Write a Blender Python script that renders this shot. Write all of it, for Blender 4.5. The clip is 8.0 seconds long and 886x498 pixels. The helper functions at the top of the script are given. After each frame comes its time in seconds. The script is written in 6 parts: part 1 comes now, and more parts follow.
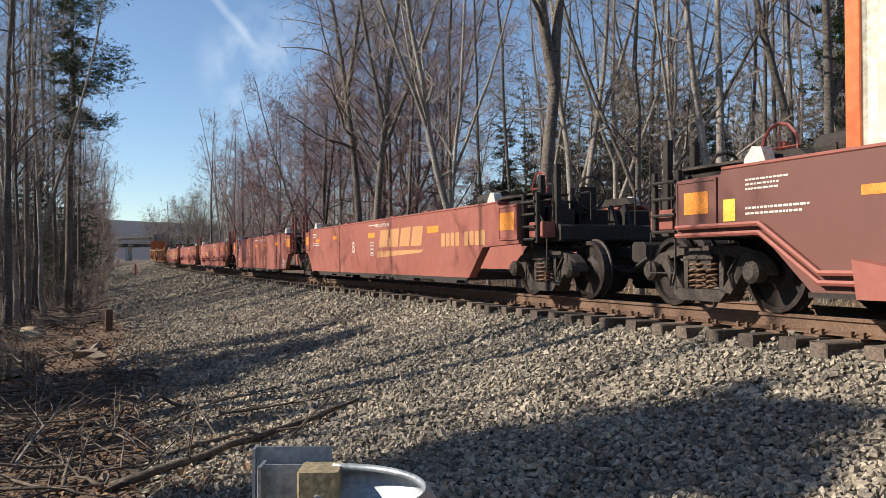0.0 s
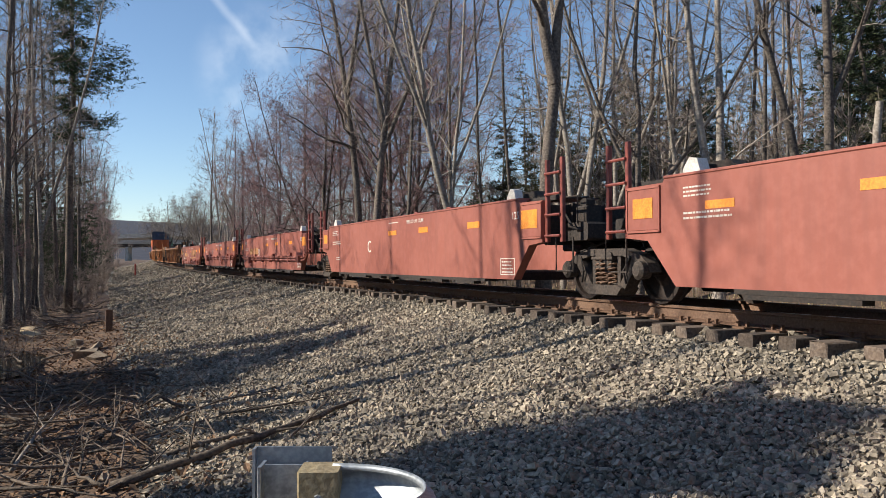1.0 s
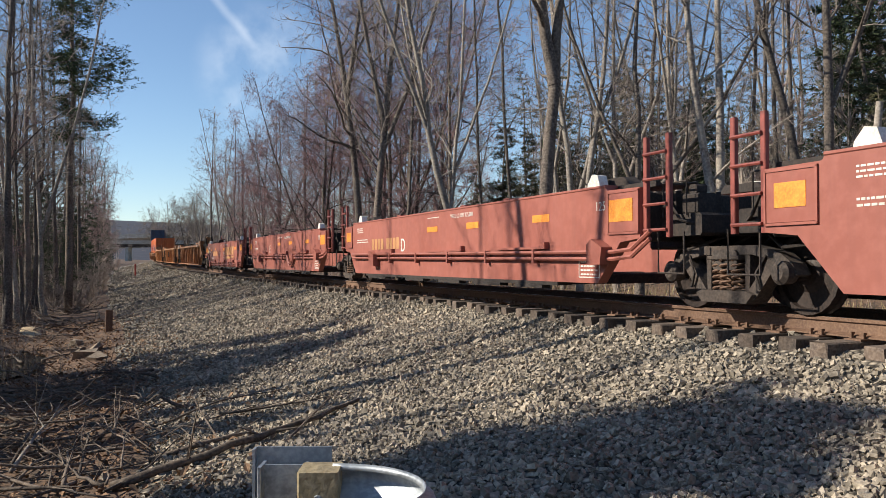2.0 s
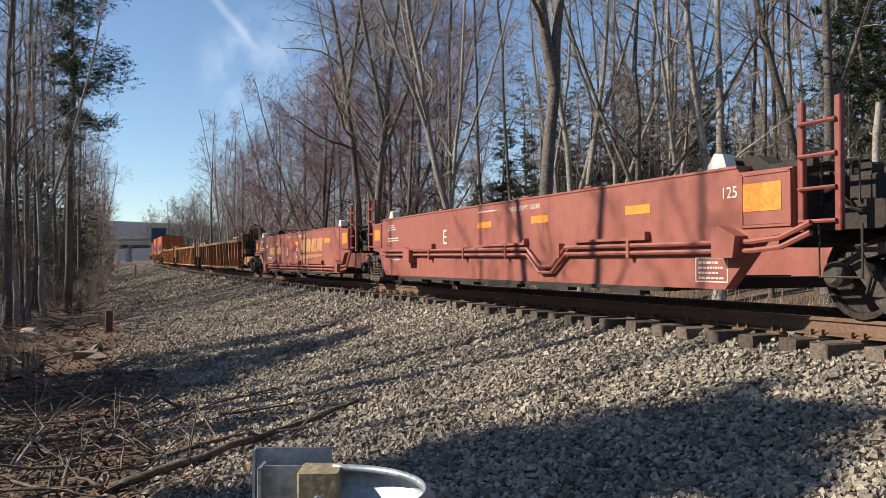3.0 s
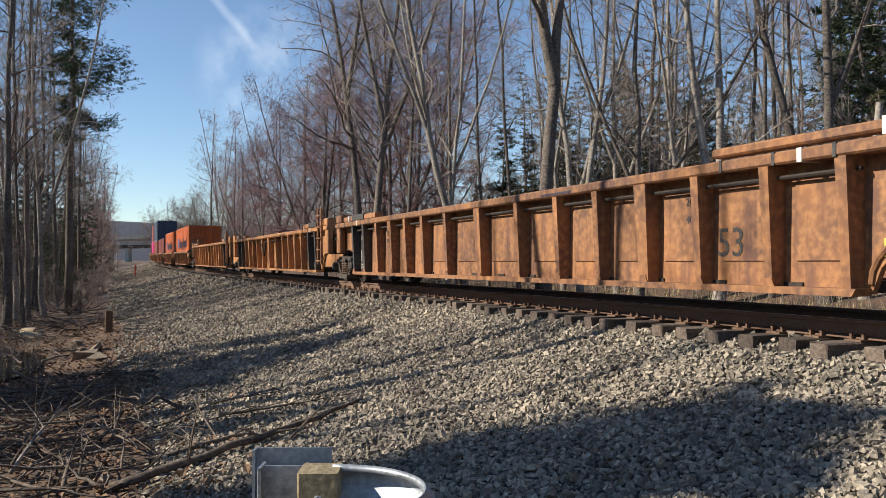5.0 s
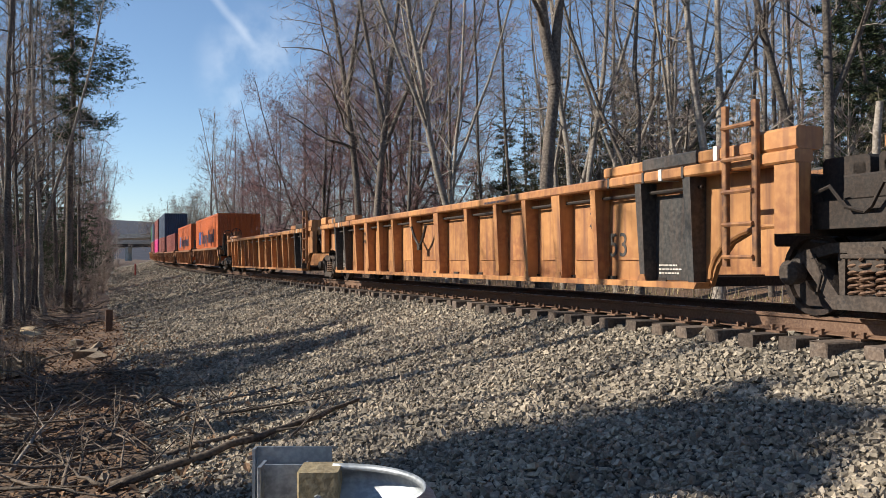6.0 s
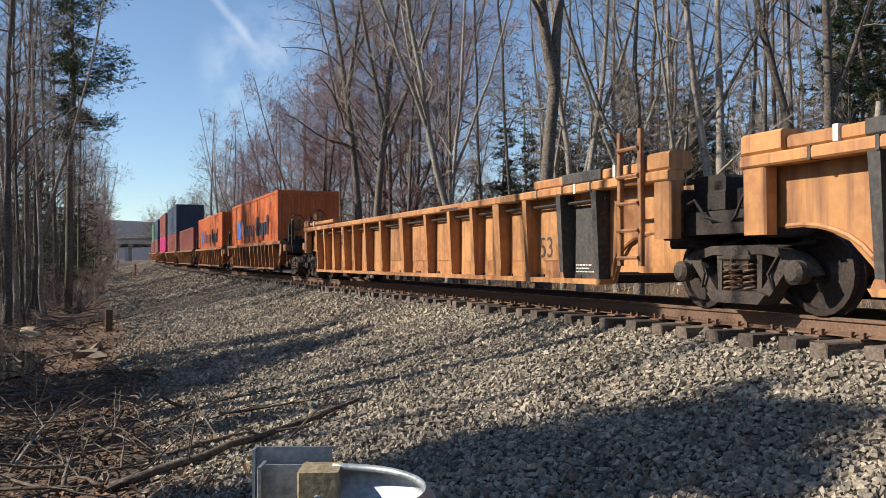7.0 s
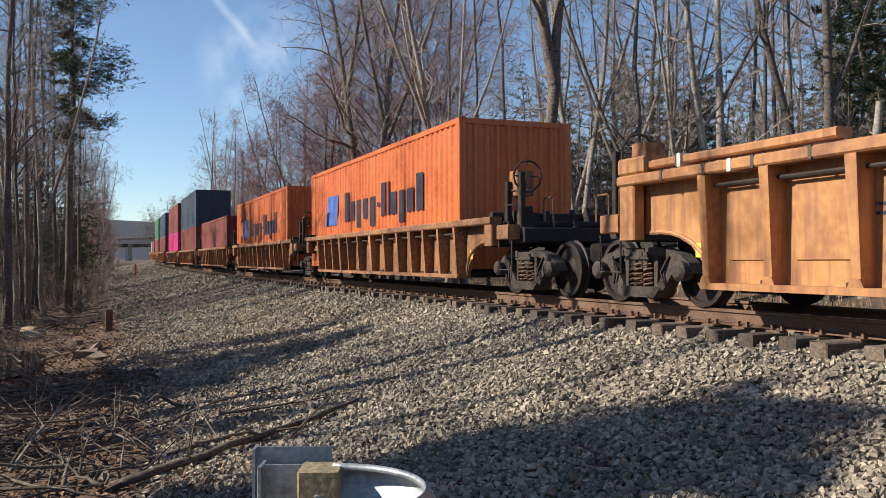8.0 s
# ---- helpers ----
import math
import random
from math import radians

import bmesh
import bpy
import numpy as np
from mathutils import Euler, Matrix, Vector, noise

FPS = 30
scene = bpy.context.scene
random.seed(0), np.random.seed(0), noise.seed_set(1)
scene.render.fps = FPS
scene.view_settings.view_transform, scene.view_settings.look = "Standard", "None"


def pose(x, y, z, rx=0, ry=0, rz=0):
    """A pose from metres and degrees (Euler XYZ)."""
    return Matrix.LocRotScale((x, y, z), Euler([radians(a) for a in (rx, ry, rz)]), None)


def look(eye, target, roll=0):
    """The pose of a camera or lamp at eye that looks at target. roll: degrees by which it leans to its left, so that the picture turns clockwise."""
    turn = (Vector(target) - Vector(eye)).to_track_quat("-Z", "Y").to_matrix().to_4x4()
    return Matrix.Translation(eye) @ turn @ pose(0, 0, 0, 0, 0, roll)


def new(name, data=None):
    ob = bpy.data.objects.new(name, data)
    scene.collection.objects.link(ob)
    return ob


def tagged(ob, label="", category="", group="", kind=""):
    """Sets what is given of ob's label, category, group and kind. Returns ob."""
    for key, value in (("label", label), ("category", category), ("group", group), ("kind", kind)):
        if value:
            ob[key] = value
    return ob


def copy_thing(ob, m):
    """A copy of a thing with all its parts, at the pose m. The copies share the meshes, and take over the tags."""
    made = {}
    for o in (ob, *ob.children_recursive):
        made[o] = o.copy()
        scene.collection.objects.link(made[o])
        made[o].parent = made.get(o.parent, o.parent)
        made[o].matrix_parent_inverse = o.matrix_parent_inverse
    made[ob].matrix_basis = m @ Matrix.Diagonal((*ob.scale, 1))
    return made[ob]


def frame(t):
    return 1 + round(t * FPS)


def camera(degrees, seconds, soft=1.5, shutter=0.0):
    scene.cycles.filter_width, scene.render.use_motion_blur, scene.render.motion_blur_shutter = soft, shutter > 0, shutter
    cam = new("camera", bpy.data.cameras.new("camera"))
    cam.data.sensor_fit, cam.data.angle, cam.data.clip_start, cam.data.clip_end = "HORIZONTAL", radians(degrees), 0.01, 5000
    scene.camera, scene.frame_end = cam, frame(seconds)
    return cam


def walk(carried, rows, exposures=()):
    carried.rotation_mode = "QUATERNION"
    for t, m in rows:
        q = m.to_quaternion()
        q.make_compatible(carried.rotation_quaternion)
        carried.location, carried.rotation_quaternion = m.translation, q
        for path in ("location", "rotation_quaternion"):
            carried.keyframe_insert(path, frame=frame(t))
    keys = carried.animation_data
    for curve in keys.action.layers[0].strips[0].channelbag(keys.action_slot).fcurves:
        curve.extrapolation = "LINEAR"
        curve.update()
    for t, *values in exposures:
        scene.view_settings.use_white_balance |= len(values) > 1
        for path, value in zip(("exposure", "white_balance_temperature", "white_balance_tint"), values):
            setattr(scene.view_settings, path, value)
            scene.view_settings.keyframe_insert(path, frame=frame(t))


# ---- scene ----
TILT, LEAN, HEIGHT = 0.826, -0.235, 0.57
cam = camera(54.82, 8.0, soft=0.6)


def eye_pose(bob):
    return pose(0, 0, HEIGHT, 90 + TILT + bob, 0, 0) @ pose(0, 0, 0, 0, 0, LEAN)


walk(cam, [(t, eye_pose(b)) for t, b in (
    (0, 0), (0.5, -0.055), (1, 0), (1.5, 0), (3, 0.06), (3.5, 0), (4, 0.06), (4.5, 0.09), (6, 0), (6.5, 0), (7, 0.01), (7.5, 0.01), (8, 0))],
    exposures=[(0, 0.68), (8, 0.68)])

# ---- world and sun ----
SUN_AZ, SUN_EL = -92.0, 32.0     # clockwise from +y
world = bpy.data.worlds.new("sky")
scene.world = world
world.use_nodes = True
wn, wl = world.node_tree.nodes, world.node_tree.links
wn.clear()
sky = wn.new("ShaderNodeTexSky")
sky.sky_type, sky.sun_disc = "NISHITA", False
sky.sun_elevation, sky.sun_rotation = radians(SUN_EL), radians(SUN_AZ)
sky.air_density, sky.dust_density, sky.ozone_density = 0.9, 0.0, 3.0
wbg, wout = wn.new("ShaderNodeBackground"), wn.new("ShaderNodeOutputWorld")
wbg.inputs["Strength"].default_value = 0.092
# thin cirrus: one streak and a faint veil beside it
wtc, wnz = wn.new("ShaderNodeTexCoord"), wn.new("ShaderNodeTexNoise")
wnz.inputs["Scale"].default_value, wnz.inputs["Detail"].default_value = 22, 6
wl.new(wtc.outputs["Generated"], wnz.inputs["Vector"])


def sky_math(op, a, b=None, c=None):
    nd = wn.new("ShaderNodeMath")
    nd.operation, nd.use_clamp = op, op == "SUBTRACT" and c == "clamp"
    for sock, val in zip(nd.inputs, (a, b)):
        if val is None:
            continue
        if isinstance(val, (int, float)):
            sock.default_value = val
        else:
            wl.new(val, sock)
    return nd.outputs[0]


def sky_dot(v):
    nd = wn.new("ShaderNodeVectorMath")
    nd.operation = "DOT_PRODUCT"
    wl.new(wtc.outputs["Generated"], nd.inputs[0])
    nd.inputs[1].default_value = v
    return nd.outputs["Value"]


def sky_span(src, a, b, lo=0.0, hi=1.0):
    nd = wn.new("ShaderNodeMapRange")
    nd.interpolation_type = "SMOOTHSTEP"
    for k_, val in enumerate((a, b, lo, hi)):
        nd.inputs[k_ + 1].default_value = val
    wl.new(src, nd.inputs[0])
    return nd.outputs[0]


c_a, c_b = Vector((-0.285, 1, 0.335)).normalized(), Vector((-0.219, 1, 0.252)).normalized()
c_n, c_m = c_a.cross(c_b).normalized(), (c_a + c_b).normalized()
across = sky_math("ABSOLUTE", sky_math("ADD", sky_dot(c_n), sky_math("MULTIPLY", sky_math("SUBTRACT", wnz.outputs[0], 0.5), 0.008)))
streak_mask = sky_math("MULTIPLY", sky_span(across, 0.0, 0.0075, 1, 0), sky_span(sky_dot(c_m), 0.9985, 0.9997))
veil_mask = sky_math("MULTIPLY", sky_span(sky_dot(Vector((-0.21, 1, 0.225)).normalized()), 0.9965, 0.9999), sky_span(wnz.outputs[0], 0.35, 0.7, 0.0, 0.28))
low_mask = sky_math("ADD", sky_math("MULTIPLY", streak_mask, 0.2), veil_mask)
wmx = wn.new("ShaderNodeMix")
wmx.data_type = "RGBA"
wl.new(low_mask, wmx.inputs[0])
wl.new(sky.outputs[0], wmx.inputs[6])
wmx.inputs[7].default_value = (7.5, 8.0, 8.6, 1)
wl.new(wmx.outputs[2], wbg.inputs["Color"])
wl.new(wbg.outputs[0], wout.inputs["Surface"])
sun_data = bpy.data.lights.new("sun", "SUN")
sun_data.energy, sun_data.angle, sun_data.color = 5.0, radians(0.53), (1.0, 0.91, 0.77)
sun = new("sun", sun_data)
SUN_DIR = Vector((math.sin(radians(SUN_AZ)) * math.cos(radians(SUN_EL)), math.cos(radians(SUN_AZ)) * math.cos(radians(SUN_EL)), math.sin(radians(SUN_EL))))
sun.matrix_world = look(SUN_DIR * 60, (0, 0, 0))

# ---- materials ----


def material(name, base, dark=None, light=None, rough=0.7, metal=0.0, scale=3.0, grain=40.0, bump=0.15, streak=None, streak_amount=0.5,
             spec=0.5, island=0.0, objvar=0.0, bumpscale=None, coords="Object", contrast=(0.35, 0.68), soot=None):
    """A weathered surface: base colour with patches of dark and light at two scales, upright streaks, and fine relief."""
    m = bpy.data.materials.new(name)
    m.use_nodes = True
    n, l = m.node_tree.nodes, m.node_tree.links
    p = n["Principled BSDF"]
    p.inputs["Roughness"].default_value, p.inputs["Metallic"].default_value = rough, metal
    p.inputs["Specular IOR Level"].default_value = spec
    tc = n.new("ShaderNodeTexCoord")
    vec = tc.outputs[coords]
    oi = n.new("ShaderNodeObjectInfo")
    sh = n.new("ShaderNodeVectorMath")
    sh.operation = "ADD"
    cx = n.new("ShaderNodeCombineXYZ")
    mu = n.new("ShaderNodeMath")
    mu.operation = "MULTIPLY"
    mu.inputs[1].default_value = 37.0
    l.new(oi.outputs["Random"], mu.inputs[0])
    l.new(mu.outputs[0], cx.inputs[0])
    l.new(vec, sh.inputs[0])
    l.new(cx.outputs[0], sh.inputs[1])
    vec = sh.outputs[0]

    def noise_at(sc, detail, v=vec):
        nz = n.new("ShaderNodeTexNoise")
        nz.inputs["Scale"].default_value, nz.inputs["Detail"].default_value = sc, detail
        l.new(v, nz.inputs["Vector"])
        return nz.outputs[0]

    def ramp(src, a, b, lo=0.0, hi=1.0):
        r = n.new("ShaderNodeMapRange")
        for i, val in enumerate((a, b, lo, hi)):
            r.inputs[i + 1].default_value = val
        l.new(src, r.inputs[0])
        return r.outputs[0]

    def mix(fac, a, b, blend="MIX"):
        x = n.new("ShaderNodeMix")
        x.data_type, x.blend_type = "RGBA", blend
        for sock, val in ((x.inputs[0], fac), (x.inputs[6], a), (x.inputs[7], b)):
            if isinstance(val, (float, int)):
                sock.default_value = val
            elif isinstance(val, tuple):
                sock.default_value = (*val, 1)
            else:
                l.new(val, sock)
        return x.outputs[2]

    dark = dark or tuple(c * 0.55 for c in base)
    light = light or tuple(min(1, c * 1.35) for c in base)
    big, fine = noise_at(scale, 5), noise_at(grain, 4)
    col = mix(ramp(big, *contrast), dark, base)
    col = mix(ramp(fine, 0.4, 0.75, 0, 0.75), col, light)
    if streak:
        mp = n.new("ShaderNodeMapping")
        mp.inputs["Scale"].default_value = (7, 7, 0.55)
        l.new(vec, mp.inputs["Vector"])
        col = mix(ramp(noise_at(1.3, 5, mp.outputs[0]), 0.48, 0.72, 0, streak_amount), col, streak)
    if island:
        g = n.new("ShaderNodeNewGeometry")
        col = mix(1.0, col, mix(ramp(g.outputs["Random Per Island"], 0, 1), (1 - island,) * 3, (1 + island, 1 + island * 0.95, 1 + island * 0.85)), "MULTIPLY")
    if objvar:
        col = mix(1.0, col, mix(oi.outputs["Random"], (1 - objvar,) * 3, (1 + objvar,) * 3), "MULTIPLY")
    if soot:     # road dirt that thickens towards one end
        sx = n.new("ShaderNodeSeparateXYZ")
        l.new(tc.outputs["Object"], sx.inputs[0])
        pull = n.new("ShaderNodeMath")
        pull.operation = "MULTIPLY_ADD"
        pull.inputs[1].default_value = 3.0
        l.new(big, pull.inputs[0])
        l.new(sx.outputs[0], pull.inputs[2])
        col = mix(ramp(pull.outputs[0], soot[0] + 1.5, soot[1] + 1.5, 0, 0.8), col, soot[2])
    l.new(col, p.inputs["Base Color"])
    l.new(ramp(big, 0.3, 0.7, max(0.05, rough - 0.12), min(1, rough + 0.12)), p.inputs["Roughness"])
    if bump:
        b = n.new("ShaderNodeBump")
        b.inputs["Strength"].default_value, b.inputs["Distance"].default_value = bump, 0.02
        l.new(noise_at(bumpscale or grain, 6), b.inputs["Height"])
        l.new(b.outputs[0], p.inputs["Normal"])
    return m


RED_LOOK = dict(dark=(0.25, 0.074, 0.052), light=(0.325, 0.108, 0.08), rough=0.6, scale=0.5, grain=9, bump=0.03, streak=(0.19, 0.066, 0.05), streak_amount=0.3, objvar=0.06)
RED = material("oxide_red_paint", (0.29, 0.088, 0.062), **RED_LOOK)
RED_SOOT = material("sooty_oxide_red_paint", (0.29, 0.088, 0.062), soot=(0.5, 3.8, (0.105, 0.043, 0.034)), **RED_LOOK)
YELLOW = material("weathered_yellow_paint", (0.43, 0.20, 0.068), dark=(0.27, 0.112, 0.047), light=(0.49, 0.245, 0.09), rough=0.6, scale=0.9, grain=10, bump=0.06, streak=(0.17, 0.073, 0.042), streak_amount=0.85, objvar=0.16, contrast=(0.38, 0.62))
RUSTY = material("rusty_brown_yellow_paint", (0.30, 0.13, 0.05), dark=(0.115, 0.055, 0.032), light=(0.42, 0.2, 0.075), rough=0.75, scale=1.1, grain=12, bump=0.1, streak=(0.09, 0.04, 0.03), streak_amount=0.75, objvar=0.12)
BLACKPANEL = material("black_stencil_panel", (0.035, 0.035, 0.036), light=(0.09, 0.08, 0.07), rough=0.65, scale=2, grain=18, streak=(0.12, 0.07, 0.045), streak_amount=0.4)
GRIME = material("grimy_underframe_steel", (0.026, 0.02, 0.017), light=(0.055, 0.038, 0.03), rough=0.85, scale=4, grain=30, bump=0.2)
TRUCK = material("dusty_cast_steel", (0.055, 0.041, 0.033), dark=(0.025, 0.019, 0.016), light=(0.105, 0.08, 0.064), rough=0.85, scale=5, grain=30, bump=0.25)
WHEEL = material("rusty_wheel_steel", (0.03, 0.021, 0.018), light=(0.065, 0.044, 0.035), rough=0.6, metal=0.3, scale=6, grain=30, bump=0.15)
RAIL = material("rusty_rail_steel", (0.17, 0.098, 0.062), dark=(0.10, 0.055, 0.036), light=(0.25, 0.155, 0.10), rough=0.75, metal=0.2, scale=2, grain=40, bump=0.2)
RAILTOP = material("polished_rail_head", (0.42, 0.40, 0.38), rough=0.28, metal=1.0, scale=6, grain=50, bump=0.02)
TIE = material("weathered_tie_wood", (0.105, 0.075, 0.056), dark=(0.05, 0.037, 0.03), light=(0.19, 0.15, 0.12), rough=0.9, scale=6, grain=35, bump=0.5, objvar=0.35)
WHITE = material("white_marking_paint", (0.66, 0.62, 0.56), dark=(0.5, 0.46, 0.40), light=(0.8, 0.78, 0.74), rough=0.6, scale=5, grain=40, bump=0.03)
ORANGE_DECAL = material("orange_reflective_sheet", (0.75, 0.26, 0.03), dark=(0.5, 0.17, 0.03), rough=0.5, scale=6, grain=40, bump=0.02)
YELLOW_DECAL = material("yellow_reflective_sheet", (0.85, 0.60, 0.08), dark=(0.6, 0.4, 0.06), rough=0.45, scale=6, grain=40, bump=0.02)
FADED = material("faded_yellow_lettering", (0.47, 0.24, 0.095), dark=(0.41, 0.19, 0.085), light=(0.5, 0.27, 0.11), rough=0.6, scale=1.6, grain=20, bump=0.02)
BLUEMARK = material("blue_lettering", (0.06, 0.13, 0.42), rough=0.5, scale=4, grain=30, bump=0.02)
DARKMARK = material("dark_navy_lettering", (0.02, 0.022, 0.045), rough=0.5, scale=4, grain=30, bump=0.02)
C_ORANGE = material("orange_container_paint", (0.56, 0.125, 0.022), dark=(0.44, 0.09, 0.02), light=(0.64, 0.17, 0.045), rough=0.5, scale=0.8, grain=12, bump=0.04, streak=(0.20, 0.05, 0.025), streak_amount=0.5, objvar=0.08)
C_BLUE = material("dark_blue_container_paint", (0.035, 0.058, 0.105), light=(0.07, 0.10, 0.15), rough=0.5, scale=0.8, grain=12, bump=0.04)
C_RED = material("brown_red_container_paint", (0.24, 0.055, 0.040), rough=0.55, scale=0.8, grain=12, bump=0.04, streak=(0.10, 0.03, 0.03))
C_PINK = material("magenta_container_paint", (0.62, 0.03, 0.19), rough=0.5, scale=0.8, grain=12, bump=0.04)
C_GREEN = material("green_container_paint", (0.06, 0.20, 0.09), rough=0.5, scale=0.8, grain=12, bump=0.04)
C_GREY = material("grey_container_paint", (0.36, 0.37, 0.38), rough=0.5, scale=0.8, grain=12, bump=0.04)
C_WHITE = material("cream_white_container_paint", (0.68, 0.62, 0.50), rough=0.55, scale=0.8, grain=12, bump=0.04, streak=(0.36, 0.26, 0.16), streak_amount=0.35)
BALLAST = material("ballast_stone", (0.285, 0.243, 0.188), dark=(0.105, 0.09, 0.072), light=(0.46, 0.40, 0.32), rough=0.9, scale=1.2, grain=24, bump=0.6, island=0.5)


def pebble_material(name, size, stone, gap_shade):
    """A far bed of broken stones: cells of uneven tone, the shade of the gaps between them painted dark."""
    m = bpy.data.materials.new(name)
    m.use_nodes = True
    n, l = m.node_tree.nodes, m.node_tree.links
    p = n["Principled BSDF"]
    p.inputs["Roughness"].default_value = 0.95
    tc = n.new("ShaderNodeTexCoord")
    vo = n.new("ShaderNodeTexVoronoi")
    vo.inputs["Scale"].default_value = 1 / size
    l.new(tc.outputs["Object"], vo.inputs["Vector"])
    sep = n.new("ShaderNodeSeparateColor")
    l.new(vo.outputs["Color"], sep.inputs[0])
    nz = n.new("ShaderNodeTexNoise")
    nz.inputs["Scale"].default_value, nz.inputs["Detail"].default_value = 0.8, 5
    l.new(tc.outputs["Object"], nz.inputs["Vector"])
    cols = [n.new("ShaderNodeMix") for _ in range(3)]
    for c in cols:
        c.data_type = "RGBA"
    cols[0].inputs[6].default_value, cols[0].inputs[7].default_value = (*(v * 0.5 for v in stone), 1), (*(min(1, v * 1.45) for v in stone), 1)
    l.new(sep.outputs[0], cols[0].inputs[0])
    # cell edges darken to the painted shade between stones
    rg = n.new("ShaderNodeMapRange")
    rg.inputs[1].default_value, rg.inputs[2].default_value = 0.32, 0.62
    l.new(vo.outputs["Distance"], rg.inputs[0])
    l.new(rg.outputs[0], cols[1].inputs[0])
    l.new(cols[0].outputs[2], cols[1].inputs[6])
    cols[1].inputs[7].default_value = (*gap_shade, 1)
    cols[2].blend_type = "MULTIPLY"
    cols[2].inputs[0].default_value = 0.5
    l.new(cols[1].outputs[2], cols[2].inputs[6])
    l.new(nz.outputs[0], cols[2].inputs[7])
    l.new(cols[2].outputs[2], p.inputs["Base Color"])
    b = n.new("ShaderNodeBump")
    b.invert = True
    b.inputs["Strength"].default_value, b.inputs["Distance"].default_value = 1.0, size * 0.9
    l.new(vo.outputs["Distance"], b.inputs["Height"])
    l.new(b.outputs[0], p.inputs["Normal"])
    return m


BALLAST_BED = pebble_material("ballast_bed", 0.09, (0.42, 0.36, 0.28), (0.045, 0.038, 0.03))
LITTER = material("leaf_litter_soil", (0.11, 0.064, 0.039), dark=(0.03, 0.02, 0.014), light=(0.215, 0.128, 0.075), rough=0.95, scale=1.4, grain=16, bump=0.9, bumpscale=12)
LEAFDRY = material("dry_fallen_leaves", (0.20, 0.115, 0.062), dark=(0.09, 0.05, 0.03), light=(0.34, 0.215, 0.125), rough=0.85, scale=3, grain=30, bump=0.1, island=0.45)
BARK = material("grey_brown_bark", (0.112, 0.09, 0.074), dark=(0.04, 0.032, 0.027), light=(0.23, 0.19, 0.155), rough=0.95, scale=2.2, grain=18, bump=0.8, objvar=0.3)
BARKPALE = material("pale_bark", (0.27, 0.235, 0.195), dark=(0.13, 0.105, 0.085), light=(0.42, 0.38, 0.33), rough=0.9, scale=1.6, grain=16, bump=0.6, objvar=0.2)
TWIG = material("bare_twigs", (0.25, 0.205, 0.17), dark=(0.11, 0.085, 0.072), light=(0.42, 0.36, 0.31), rough=0.9, scale=1.0, grain=8, bump=0, objvar=0.25)
TWIGRED = material("budding_reddish_twigs", (0.29, 0.165, 0.16), dark=(0.16, 0.095, 0.095), light=(0.42, 0.25, 0.235), rough=0.9, scale=0.8, grain=6, bump=0, objvar=0.25)
NEEDLE_DULL = material("winter_pine_needles", (0.085, 0.085, 0.04), dark=(0.04, 0.045, 0.022), light=(0.15, 0.135, 0.065), rough=0.8, scale=0.6, grain=7, bump=0, objvar=0.3, island=0.35)
NEEDLE = material("pine_needles", (0.035, 0.058, 0.022), dark=(0.018, 0.03, 0.013), light=(0.075, 0.10, 0.035), rough=0.8, scale=1.2, grain=9, bump=0, objvar=0.25, island=0.3)
DEADWOOD = material("dead_branch_wood", (0.115, 0.085, 0.063), dark=(0.045, 0.032, 0.025), light=(0.25, 0.20, 0.155), rough=0.9, scale=3, grain=24, bump=0.5, objvar=0.4)
GALV = material("galvanised_steel", (0.34, 0.37, 0.40), dark=(0.2, 0.22, 0.24), light=(0.46, 0.49, 0.52), rough=0.55, metal=0.65, scale=5, grain=40, bump=0.06)
POSTWOOD = material("treated_post_wood", (0.25, 0.20, 0.11), dark=(0.15, 0.115, 0.065), light=(0.36, 0.30, 0.19), rough=0.9, scale=4, grain=30, bump=0.5)
CONCRETE = material("bridge_concrete", (0.42, 0.40, 0.36), rough=0.9, scale=0.5, grain=6, bump=0.1, streak=(0.2, 0.19, 0.17))
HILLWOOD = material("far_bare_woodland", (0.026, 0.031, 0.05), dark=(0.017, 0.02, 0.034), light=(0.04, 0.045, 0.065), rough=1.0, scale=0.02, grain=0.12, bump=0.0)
GLASSRED = material("red_signal_paint", (0.36, 0.05, 0.035), rough=0.6, scale=3, grain=30)

# ---- the track's line: s runs along it away from the viewer, e towards the viewer's side ----
A0, C0, C1, OFFSET = -0.3802, -0.0001737, 2.9455e-6, 7.5506
_s = np.arange(-300.0, 1800.0, 0.5)
_h = np.where(_s < 0, A0 + C0 * np.maximum(_s, -60), A0 + C0 * np.clip(_s, 0, 230) + C1 * np.clip(_s, 0, 230) ** 2)
_k = int(np.argmin(abs(_s)))
_x = np.concatenate(([0], np.cumsum(np.sin((_h[1:] + _h[:-1]) / 2) * 0.5)))
_y = np.concatenate(([0], np.cumsum(np.cos((_h[1:] + _h[:-1]) / 2) * 0.5)))
_x += OFFSET * math.cos(A0) - _x[_k]
_y += -OFFSET * math.sin(A0) - _y[_k]
_c = np.clip(_s, 0, 190)
_z = 4.05e-5 * _c ** 2 + np.where(_s > 190, (_s - 190) * 0.002, 0)
SPEED = 17.86


def line(s):
    return tuple(np.interp(s, _s, v) for v in (_x, _y, _h, _z))


def at(s, e, z=0.0):
    x, y, h, g = line(s)
    return Vector((x - e * math.cos(h), y + e * math.sin(h), z + g))


def rail_pose(s0, s1):
    """Pose of a body whose ends stand over the track at s0 and s1: its x runs away along the track, its y towards the viewer's side."""
    a, b = at(s0, 0), at(s1, 0)
    d = (b - a).normalized()
    yv = Vector((-d.y, d.x, 0)).normalized()
    zv = d.cross(yv)
    m = Matrix((d, yv, zv)).transposed().to_4x4()
    m.translation = (a + b) / 2
    return m


